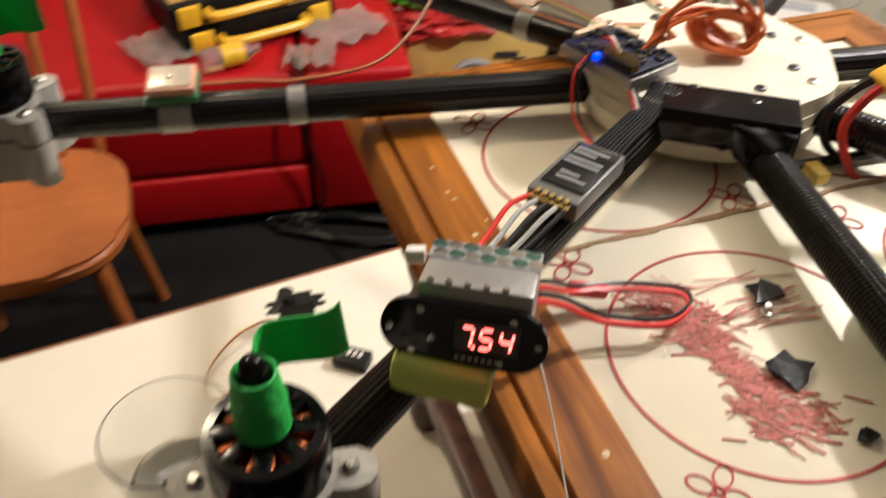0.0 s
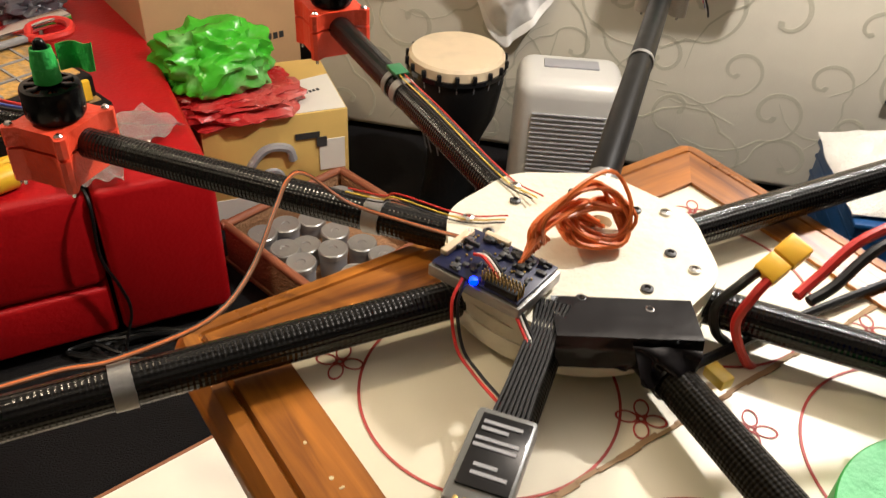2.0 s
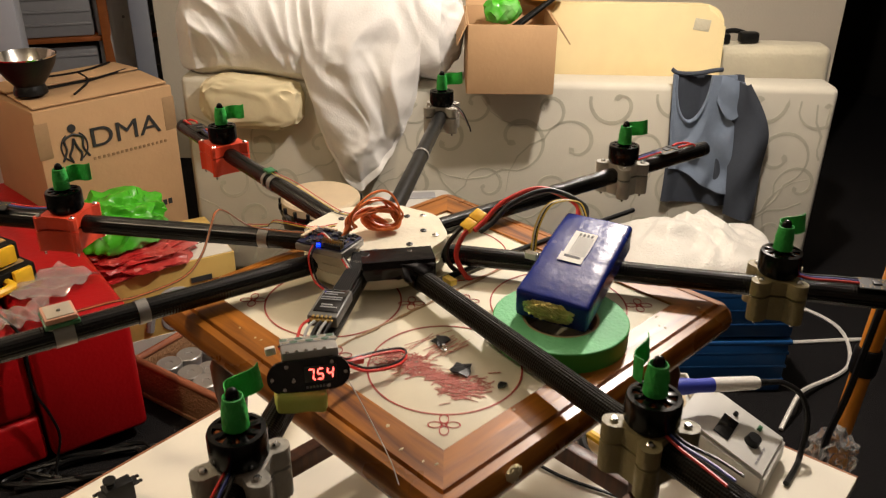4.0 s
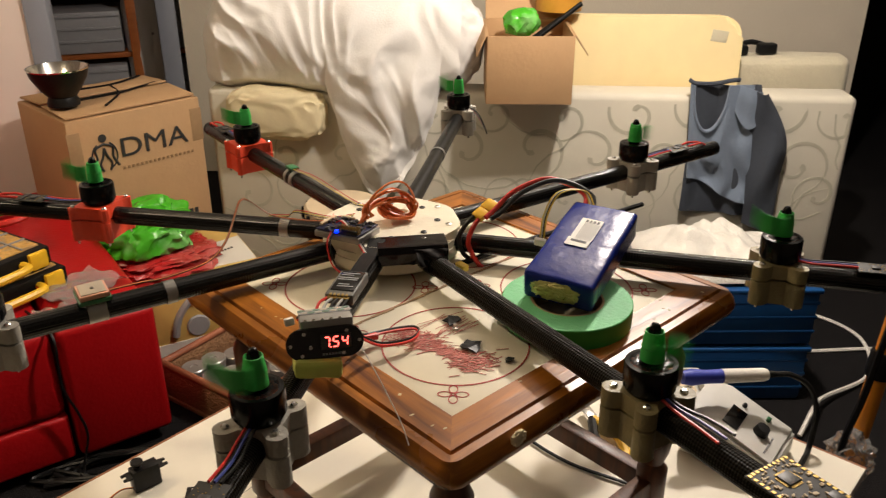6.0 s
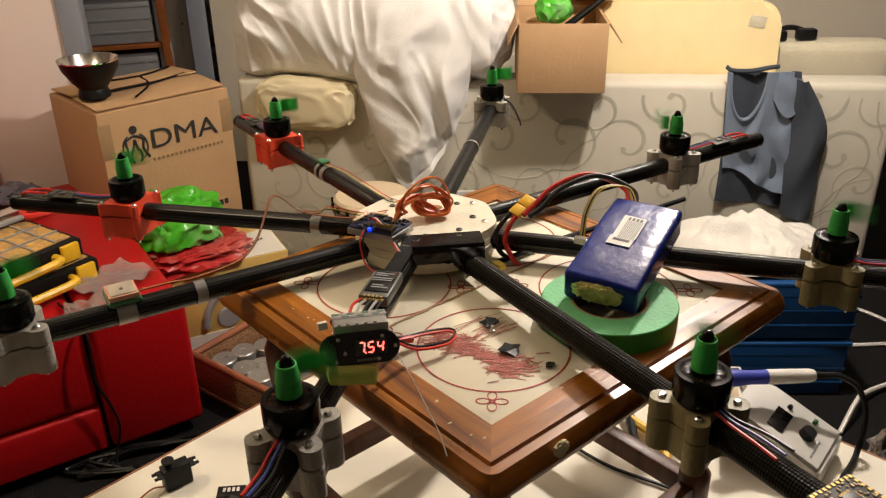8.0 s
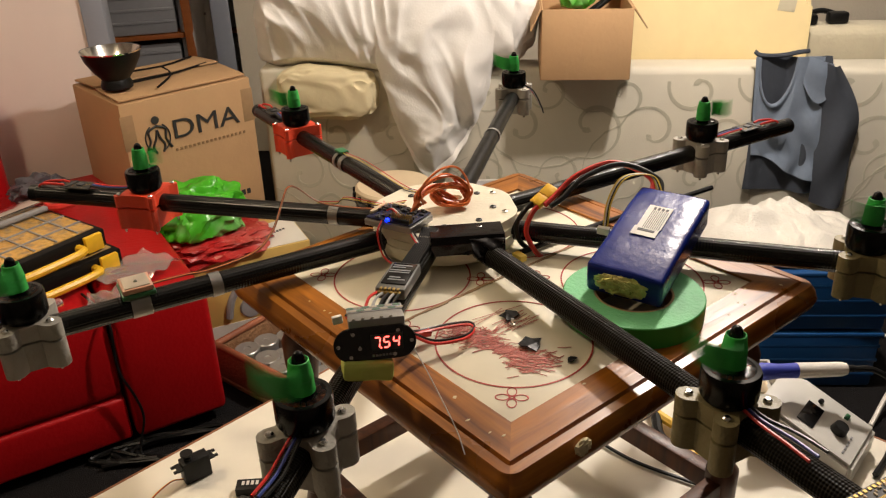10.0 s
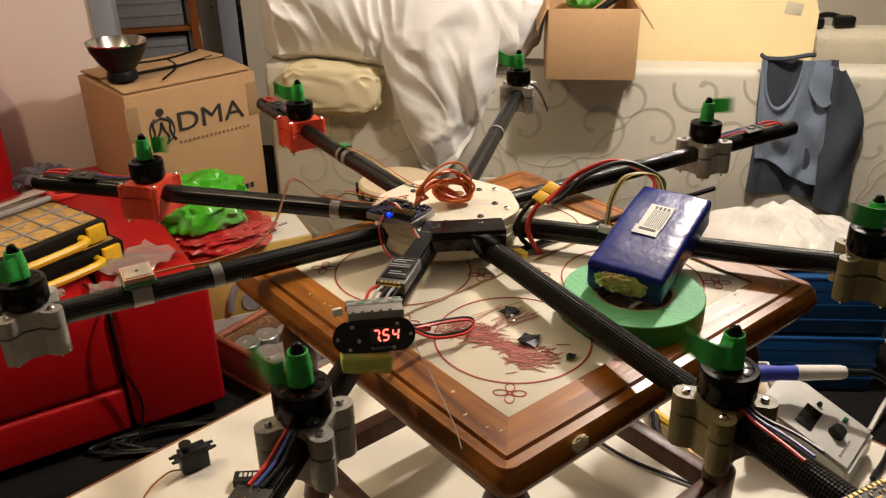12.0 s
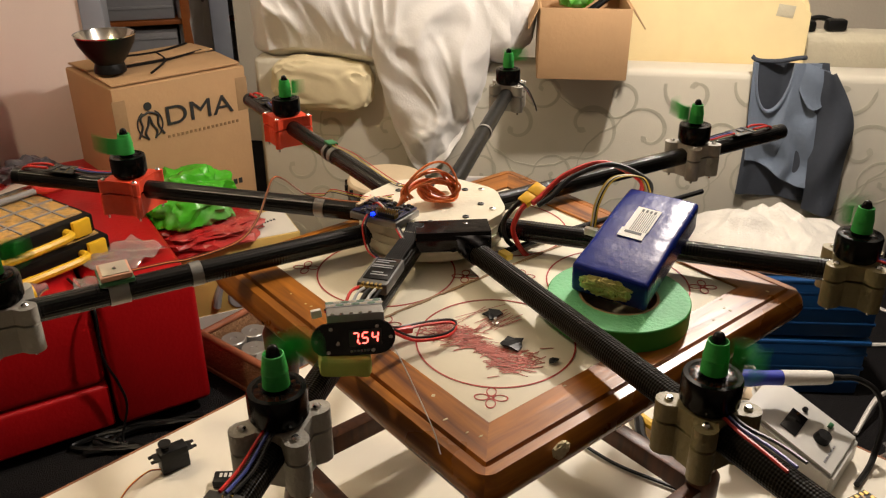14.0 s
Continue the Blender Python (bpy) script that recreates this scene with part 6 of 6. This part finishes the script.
def electronics():
    m = pose(-0.066, -0.036, 1.147, 0, 0, -47)
    bm = bmesh.new()
    box(bm, (0, 0, 0.004), (0.066, 0.047, 0.008), 0.001)
    tray_ = part("controller_tray", bm, DUCT, drone, "grey plate under the flight controller")
    tray_.matrix_basis = m
    bm = bmesh.new()
    box(bm, (0, 0, 0.010), (0.062, 0.045, 0.0018), 0.0004)
    fc = part("flight_controller", bm, PCB_BLUE, drone, "dark blue flight controller circuit board")
    fc.matrix_basis = m
    bm = bmesh.new()
    rng = random.Random(21)
    for k in range(60):
        s = rng.uniform(0.0012, 0.006)
        box(bm, (rng.uniform(-0.028, 0.028), rng.uniform(-0.02, 0.02), 0.0118), (s, rng.uniform(0.0012, 0.005), rng.uniform(0.0014, 0.005)), 0.0002)
    tagged(part("surface_component", bm, CHIP, fc), kind="stuff")
    bm = bmesh.new()
    for k in range(3):
        for q in range(11):
            rod(bm, (0.004 + 0.00254 * q, -0.020 + 0.00254 * k, 0.0108), (0.004 + 0.00254 * q, -0.020 + 0.00254 * k, 0.020), 0.0005, 5)
    for q in range(30):
        box(bm, (rng.uniform(-0.029, 0.029), rng.uniform(-0.021, 0.021), 0.0113), (0.0012, 0.001, 0.0012))
    tagged(part("pin_header", bm, GOLD_PAD, fc), kind="stuff")
    bm = bmesh.new()
    box(bm, (-0.0295, 0.002, 0.0125), (0.005, 0.030, 0.004), 0.0006)
    box(bm, (-0.012, 0.0205, 0.0125), (0.018, 0.004, 0.004), 0.0006)
    part("socket", bm, SKIN, fc, "cream wire socket strip")
    bm = bmesh.new()
    box(bm, (0.018, -0.017, 0.013), (0.022, 0.010, 0.005), 0.0006)
    part("servo_rail", bm, BLACK, fc)
    bm = bmesh.new()
    lathe(bm, [(0, 0), (0.0028, 0), (0.0024, 0.003), (0, 0.004)], Matrix.Translation((0.0, -0.0225, 0.0105)), 12)
    part("blue_light", bm, LED_BLUE, fc, "glowing blue light")
    bm = bmesh.new()
    lathe(bm, [(0, 0), (0.0012, 0), (0.0010, 0.0015), (0, 0.002)], Matrix.Translation((-0.027, 0.010, 0.0175)), 10)
    part("status_light", bm, LED_RED, fc, "glowing red light")
    # orange servo leads, gathered into loops
    rng = random.Random(4)
    for k in range(12):
        bm = bmesh.new()
        g = lambda s: rng.uniform(-s, s)
        e, top = rng.uniform(0.75, 1.15), rng.uniform(0.016, 0.046)
        pts = [(-0.052 + 0.0022 * k, -0.040 + 0.002 * k, 1.160), (-0.036 + g(0.004), -0.022 + g(0.006), 1.156 + top * 0.6),
               (-0.012 + g(0.007), -0.004 + g(0.008), 1.152 + top), (0.016 * e + g(0.004), 0.008 + g(0.009), 1.150 + top * 0.85),
               (0.030 * e + g(0.003), 0.004 + g(0.010), 1.150 + top * 0.4), (0.018 + g(0.006), -0.010 + g(0.007), 1.1475 + top * 0.1),
               (-0.008 + g(0.006), -0.010 + g(0.008), 1.150 + top * 0.25), (-0.010 + g(0.006), 0.006 + g(0.006), 1.150 + top * 0.5),
               (0.014 + g(0.005), 0.010 + g(0.004), 1.149)]
        wire(bm, pts, 0.0015, 6, 5)
        part("servo_lead", bm, WIRES["orange"], drone)
    # bundles running from the controller down to the near arm
    for c, off in (("red", 0), ("black", 0.0035)):
        bm = bmesh.new()
        wire(bm, [(-0.088 + off, -0.046, 1.157), (-0.096 + off, -0.058, 1.148), (-0.095 + off, -0.074, 1.128), (-0.088 + off, -0.090, 1.122), (-0.082 + off, -0.112, 1.126), (-0.080 + off, -0.128, 1.134)], 0.0011, 5)
        part("signal_lead", bm, WIRES[c], drone)
    for c, off in (("red", 0), ("white", 0.0022), ("black", 0.0044)):
        bm = bmesh.new()
        wire(bm, [(-0.078 + off, -0.030, 1.162), (-0.074 + off, -0.044, 1.168), (-0.066 + off, -0.062, 1.158), (-0.058 + off, -0.084, 1.142), (-0.055 + off, -0.104, 1.138)], 0.0010, 5)
        part("signal_lead", bm, WIRES[c], drone)
    # speed controller strapped on the near arm
    base = pose(0, 0, ZA, 0, 0, ARMS["sw"][0])
    bm = bmesh.new()
    box(bm, (0.195, 0, 0.0185), (0.060, 0.032, 0.013), 0.0025)
    s = part("arm_controller", bm, SLEEVE, drone, "dark grey wrapped speed controller on the arm")
    s.matrix_basis = base
    bm = bmesh.new()
    box(bm, (0.193, 0.001, 0.0256), (0.046, 0.026, 0.0014), 0.0004)
    part("black_label", bm, GLOSS, s, "glossy black printed label")
    for x, y, w in ((0.176, 0.0, 0.020), (0.1805, -0.003, 0.014), (0.187, 0.0, 0.022), (0.1915, 0.0, 0.022), (0.203, -0.001, 0.012), (0.208, 0.002, 0.018)):
        bm = bmesh.new()
        box(bm, (x, y, 0.0265), (0.0022, w, 0.0006))
        part("printed_mark", bm, GREY_PLASTIC, s)
    bm = bmesh.new()
    box(bm, (0.222, 0.0, 0.0215), (0.014, 0.024, 0.002), 0.0004)
    for k in range(5):
        box(bm, (0.224, -0.009 + 0.0045 * k, 0.0235), (0.005, 0.0026, 0.003), 0.0004)
    part("board_end", bm, GOLD_PAD, s, "bare gold-plated end of the circuit board")
    for k in range(8):
        bm = bmesh.new()
        d = -0.009 + 0.0026 * k
        wire(bm, [(0.165, d, 0.018), (0.14, d * 0.9, 0.0185), (0.115, d * 0.9, 0.018), (0.09, d * 0.8, 0.020), (0.07, d, 0.024)], 0.0013, 5)
        o = part("ribbon_lead", bm, WIRES["black"], drone)
        o.matrix_basis = base
    for c, d in (("red", -0.012), ("grey", -0.006), ("grey", 0.005), ("black", 0.010), ("black", 0.0)):
        bm = bmesh.new()
        wire(bm, [(0.224, d, 0.020), (0.245, d * 1.2, 0.024), (0.268, d, 0.021), (0.29, d * 0.7, 0.022), (0.31, d * 0.5, 0.026)], 0.0016, 6)
        o = part("power_lead", bm, WIRES[c], drone)
        o.matrix_basis = base
    # leads along the two far arms
    for nm, r0, r1 in (("nw", 0.09, 0.29), ("w", 0.08, 0.17)):
        for c, d in (("red", -0.003), ("yellow", 0.002), ("black", 0.006)):
            bm = bmesh.new()
            wire(bm, [(0.05, d, 0.026), (r0, d + 0.006, 0.022), ((r0 + r1) / 2, d + 0.012, 0.030), (r1 - 0.03, d + 0.004, 0.020), (r1, d, 0.016)], 0.0006, 5)
            o = part("signal_lead", bm, WIRES[c], drone)
            o.matrix_basis = pose(0, 0, ZA, 0, 0, ARMS[nm][0])
    bm = bmesh.new()
    box(bm, (0.295, 0, 0.0165), (0.022, 0.014, 0.004), 0.0008)
    o = part("arm_light_board", bm, PCB_GREEN, drone)
    o.matrix_basis = pose(0, 0, ZA, 0, 0, ARMS["nw"][0])


electronics()


def tape_roll():
    t = thing("tape_roll", pose(0.137, -0.238, ZB + 0.001), "wide roll of green masking tape on the board", "tape roll")
    bm = bmesh.new()
    lathe(bm, [(0.041, 0.0), (0.0715, 0.0), (0.0725, 0.001), (0.0725, 0.0235), (0.0715, 0.0245)], seg=72, mi=0)
    part("roll_edge", bm, ROLL_EDGE, t)
    bm = bmesh.new()
    lathe(bm, [(0.0715, 0.0245), (0.0655, 0.0249), (0.060, 0.0245), (0.052, 0.0249), (0.041, 0.0246)], seg=72)
    part("roll_side", bm, ROLL_GREEN, t)
    bm = bmesh.new()
    lathe(bm, [(0.041, 0.0), (0.0385, 0.0), (0.0385, 0.0246), (0.041, 0.0246)], seg=72)
    part("card_core", bm, KRAFT, t)


tape_roll()


def battery():
    m = pose(0.1757, -0.1952, 1.1565, 1.9, -9.3, 43.6)
    t = thing("battery_pack", m, "blue shrink-wrapped battery pack resting on the tape roll", "battery")
    L, W, H = 0.165, 0.080, 0.035
    bm = bmesh.new()
    box(bm, (0, 0, 0), (L, W, H), 0.005, seg=3)
    bmesh.ops.subdivide_edges(bm, edges=bm.edges[:], cuts=3, use_grid_fill=True)
    for v in bm.verts:
        v.co += 0.0012 * noise.noise_vector(v.co * 45)
    part("pack_body", bm, BATTERY, t)
    bm = bmesh.new()
    lump(bm, (-L / 2 - 0.0005, 0.002, 0), (0.0032, 0.027, 0.0118), 0.22, 4.2, 4, 0.9, 9)
    part("foil_end", bm, GOLD, t, "gold foil end of the cells")
    rng = random.Random(6)
    bm = bmesh.new()
    for k in range(70):
        an, q = rng.uniform(0, 6.28), rng.random() ** 0.5
        box(bm, (0, 0, 0), (0.0024, rng.uniform(0.006, 0.013), rng.uniform(0.0010, 0.0022)), 0.0005, pose(-L / 2 - 0.0042 + 0.0012 * q, 0.002 + 0.021 * q * math.cos(an), 0.0085 * q * math.sin(an), rng.choice((-28, 24, 8)) + rng.uniform(-8, 8), 0, rng.uniform(-14, 14)))
    tagged(part("foil_strip", bm, GOLD, t, "crinkled gold foil showing through the end"), kind="stuff")
    bm = bmesh.new()
    box(bm, (0.022, 0.003, H / 2 + 0.0012), (0.044, 0.026, 0.0006))
    box(bm, (-0.008, 0.0045, H / 2 + 0.0012), (0.0162, 0.027, 0.0006))
    part("paper_label", bm, PAPER, t, "white printed paper label")
    marks = [((0.016, -0.0075 + 0.0021 * k), (0.036, 0.0006)) for k in range(9)] + [((-0.006, 0.004), (0.004, 0.018))]
    marks += [((0.038, -0.005 + 0.0045 * k), (0.005, 0.0026)) for k in range(4)]
    for (px, py), (sx, sy) in marks:
        bm = bmesh.new()
        box(bm, (px, py, H / 2 + 0.0017), (sx, sy, 0.0004))
        part("label_mark", bm, INK, t)
    for c, d, rad in (("red", 0.004, 0.0032), ("black", -0.006, 0.0032)):
        bm = bmesh.new()
        wire(bm, [(L / 2 - 0.005, 0.022 + d, 0.006), (L / 2 + 0.02, 0.032 + d, 0.016), (L / 2 + 0.015, 0.075 + d, 0.030), (L / 2 - 0.025, 0.105 + d, 0.028), (L / 2 - 0.06, 0.118 + d, 0.016), (L / 2 - 0.075, 0.124 + d * 0.7, 0.012)], rad, 8)
        part("battery_lead", bm, WIRES[c], t)
    for k, c in enumerate(("yellow", "black", "white", "yellow")):
        bm = bmesh.new()
        d = 0.0016 * k
        wire(bm, [(L / 2 - 0.004, 0.012 + d, 0.010), (L / 2 + 0.012, 0.03 + d, 0.024), (L / 2 - 0.01, 0.055 + d, 0.028), (L / 2 - 0.035, 0.062 + d, 0.010), (L / 2 - 0.052, 0.060 + d, -0.014)], 0.0010, 5)
        part("balance_lead", bm, WIRES[c], t)
    bm = bmesh.new()
    box(bm, (L / 2 - 0.056, 0.063, -0.018), (0.006, 0.014, 0.009), 0.0008)
    part("balance_plug", bm, WIRES["white"], t)
    c = thing("power_connector", pose(0.106, -0.061, 1.166, 14, -22, 24), "yellow two-pole power connector", "connector")
    bm = bmesh.new()
    box(bm, (-0.008, 0, 0), (0.016, 0.0155, 0.008), 0.0012)
    box(bm, (0.0095, 0, 0), (0.017, 0.0165, 0.009), 0.0014)
    part("connector_shell", bm, YELLOW, c)
    for cc, d in (("red", -0.004), ("black", 0.004)):
        bm = bmesh.new()
        wire(bm, [(-0.014, d, 0), (-0.028, d * 1.3, -0.003), (-0.042, d * 2, -0.020), (-0.046, d * 3.0 - 0.012, -0.040), (-0.040, d * 3 - 0.02, -0.055)], 0.0032, 8)
        part("hub_lead", bm, WIRES[cc], c)
    bm = bmesh.new()
    box(bm, (0, 0, 0.0), (0.010, 0.016, 0.008), 0.001)
    tagged(part("balance_connector", bm, WIRES["yellow"], at=pose(0.062, -0.100, ZB + 0.012, 0, 0, 20)), "small pale plug lying by the hub", "connector")


battery()


def seven_segment(parent, m, digits, h, gap):
    """Lit bars of a three-figure display."""
    segs = {"7": "abc", "5": "afgcd", "4": "fgbc"}
    w, t = h * 0.52, h * 0.13
    place = dict(a=(0, h / 2, 1), g=(0, 0, 1), d=(0, -h / 2, 1), b=(w / 2, h / 4, 0), c=(w / 2, -h / 4, 0), f=(-w / 2, h / 4, 0), e=(-w / 2, -h / 4, 0))
    for i, ch in enumerate(digits):
        for s in segs[ch]:
            x, y, flat = place[s]
            bm = bmesh.new()
            ln = (w if flat else h / 2) - t * 0.55
            shape = [(-ln / 2, 0), (-ln / 2 + t / 2, t / 2), (ln / 2 - t / 2, t / 2), (ln / 2, 0), (ln / 2 - t / 2, -t / 2), (-ln / 2 + t / 2, -t / 2)]
            if not flat:
                shape = [(-q, p) for p, q in shape]
            outline(bm, [(p + x + (y + q) * 0.14 + i * gap, q + y) for p, q in shape], 0, 0.0004)
            o = part("lit_segment", bm, LED_RED, parent, "glowing red display bar")
            o.matrix_basis = m
    bm = bmesh.new()
    lathe(bm, [(0, 0), (t * 0.6, 0), (t * 0.6, 0.0004), (0, 0.0004)], Matrix.Translation((gap * 0.40, -h / 2, 0)), 10)
    o = part("lit_point", bm, LED_RED, parent)
    o.matrix_basis = m


def voltmeter():
    m = pose(-0.149, -0.322, 1.1725, 76, 0, -6)
    t = thing("voltage_display", m, "black oval voltage display wrapped in silver tape on the drone arm", "display")
    bm = bmesh.new()
    W, H = 0.070, 0.029
    pts = []
    for cx, a0 in ((W / 2 - H / 2, -90), (-W / 2 + H / 2, 90)):
        pts += [(cx + H / 2 * math.cos(radians(a0 + k * 12)), H / 2 * math.sin(radians(a0 + k * 12))) for k in range(16)]
    outline(bm, pts, -0.0015, 0.0015)
    plate = part("face_plate", bm, GLOSS, t)
    for x, y in ((-0.031, 0), (0.031, 0), (-0.018, 0.010), (0.020, 0.010), (-0.021, -0.010), (0.016, -0.0105), (-0.013, -0.003)):
        bm = bmesh.new()
        lathe(bm, [(0, 0.0015), (0.0019, 0.0015), (0.0017, 0.0026), (0, 0.0028)], Matrix.Translation((x, y, 0)), 12)
        part("screw", bm, STEEL, plate)
    bm = bmesh.new()
    box(bm, (0.010, 0.001, 0.0022), (0.027, 0.014, 0.0016), 0.0004)
    part("display_window", bm, CHIP, plate)
    seven_segment(plate, pose(0.0015, 0.001, 0.0032), "754", 0.0092, 0.0082)
    bm = bmesh.new()
    for k in range(7):
        box(bm, (-0.002 + 0.0028 * k, -0.0105, 0.0017), (0.0018, 0.0018, 0.0004))
    part("printed_marks", bm, GREY_PLASTIC, plate)
    bm = bmesh.new()
    box(bm, (0.003, 0.0065, -0.021), (0.048, 0.029, 0.038), 0.002)
    part("taped_body", bm, DUCT, t, "silver tape wrapped round the display body")
    bm = bmesh.new()
    box(bm, (0.003, 0.0210, -0.0315), (0.0485, 0.0012, 0.0165), 0.0004)
    strip = part("holographic_strip", bm, GREY_PLASTIC, t, "holographic foil strip of bright and dark dots")
    for k in range(7):
        for q in range(2):
            bm = bmesh.new()
            lathe(bm, [(0, 0), (0.0036, 0), (0.0036, 0.0002), (0, 0.0003)], pose(-0.0180 + 0.0068 * k + 0.002 * q, 0.0216, -0.0355 + 0.0078 * q, -90), 14)
            part("foil_dot", bm, CHROME if (k + q) % 2 else HOLO, strip)
    for k in range(5):
        bm = bmesh.new()
        lathe(bm, [(0, 0), (0.0017, 0), (0.0014, 0.0006), (0, 0.0008)], pose(-0.016 + 0.0078 * k, 0.0210, -0.0040, -90), 10)
        part("foil_dot", bm, CHROME, strip)
    bm = bmesh.new()
    box(bm, (-0.006, -0.0235, -0.009), (0.043, 0.017, 0.034), 0.004, turn(0, 0, -5))
    bmesh.ops.subdivide_edges(bm, edges=bm.edges[:], cuts=2, use_grid_fill=True)
    for v in bm.verts:
        v.co += 0.0016 * noise.noise_vector(v.co * 90)
    part("foam_pad", bm, LIME_FOAM, t, "crumpled lime green pad under the display")
    back = m.inverted()
    for c, d in (("red", 0), ("black", 0.0028), ("red", -0.0028)):
        bm = bmesh.new()
        run = [(-0.131, -0.288, 1.166), (-0.114, -0.262, 1.146), (-0.098, -0.236, 1.120), (-0.078, -0.2235, 1.112), (-0.055, -0.219, 1.110), (-0.036, -0.220, 1.109),
               (-0.034, -0.231, 1.109), (-0.049, -0.245, 1.110), (-0.080, -0.250, 1.114), (-0.106, -0.262, 1.136), (-0.128, -0.286, 1.160)]
        wire(bm, [back @ Vector((x + d * 0.3, y + d, z + abs(d) * 0.4)) for x, y, z in run], 0.0012, 6)
        part("loose_lead", bm, WIRES[c], t)
    bm = bmesh.new()
    box(bm, (0, 0, 0), (0.022, 0.0075, 0.0065), 0.0014, back @ pose(-0.088, -0.2265, 1.1125, 0, 12, 12))
    part("red_plug", bm, WIRES["red"], t)
    bm = bmesh.new()
    box(bm, (-0.0225, 0.015, -0.043), (0.009, 0.007, 0.007), 0.001, turn(0, 8, 6))
    part("white_plug", bm, WIRES["white"], t)
    for k, c in enumerate(("red", "black")):
        bm = bmesh.new()
        wire(bm, [(-0.022, 0.012 + 0.002 * k, -0.041), (-0.016, 0.016, -0.046 - 0.002 * k), (-0.006, 0.008, -0.048), (0.002, -0.002, -0.044)], 0.0013, 6)
        part("plug_lead", bm, WIRES[c], t)


voltmeter()


# ---- what moves: the eight rotors stand, run up, run, pause and run again ----
def speed(t):
    """Degrees in a thirtieth of a second."""
    if t < 4.3:
        return 0
    if t < 5.0:
        return 88 * (t - 4.3) / 0.7
    if t < 11.75:
        return 88
    if t < 12.25:
        return 88 * (12.25 - t) / 0.5
    if t < 12.85:
        return 0
    return min(88, 88 * (t - 12.85) / 0.12)


def motions():
    turns, total = [], 0.0
    for k in range(421):
        turns.append(total)
        total += speed(k / 30)
    rest = turns[375] % 360
    for i, (name, (ro, base)) in enumerate(ROTORS.items()):
        way = 1 if i % 2 else -1
        rows = []
        for k in range(421):
            s = max(0, min(1, (k - 129) / 246))
            a = FLAGS[name] + s * (RESTS.get(name, FLAGS[name]) - FLAGS[name]) - ARMS[name][0] + way * (turns[k] - rest * s)
            rows.append((k / 30, base @ turn(0, 0, a)))
        walk(ro, rows)


motions()
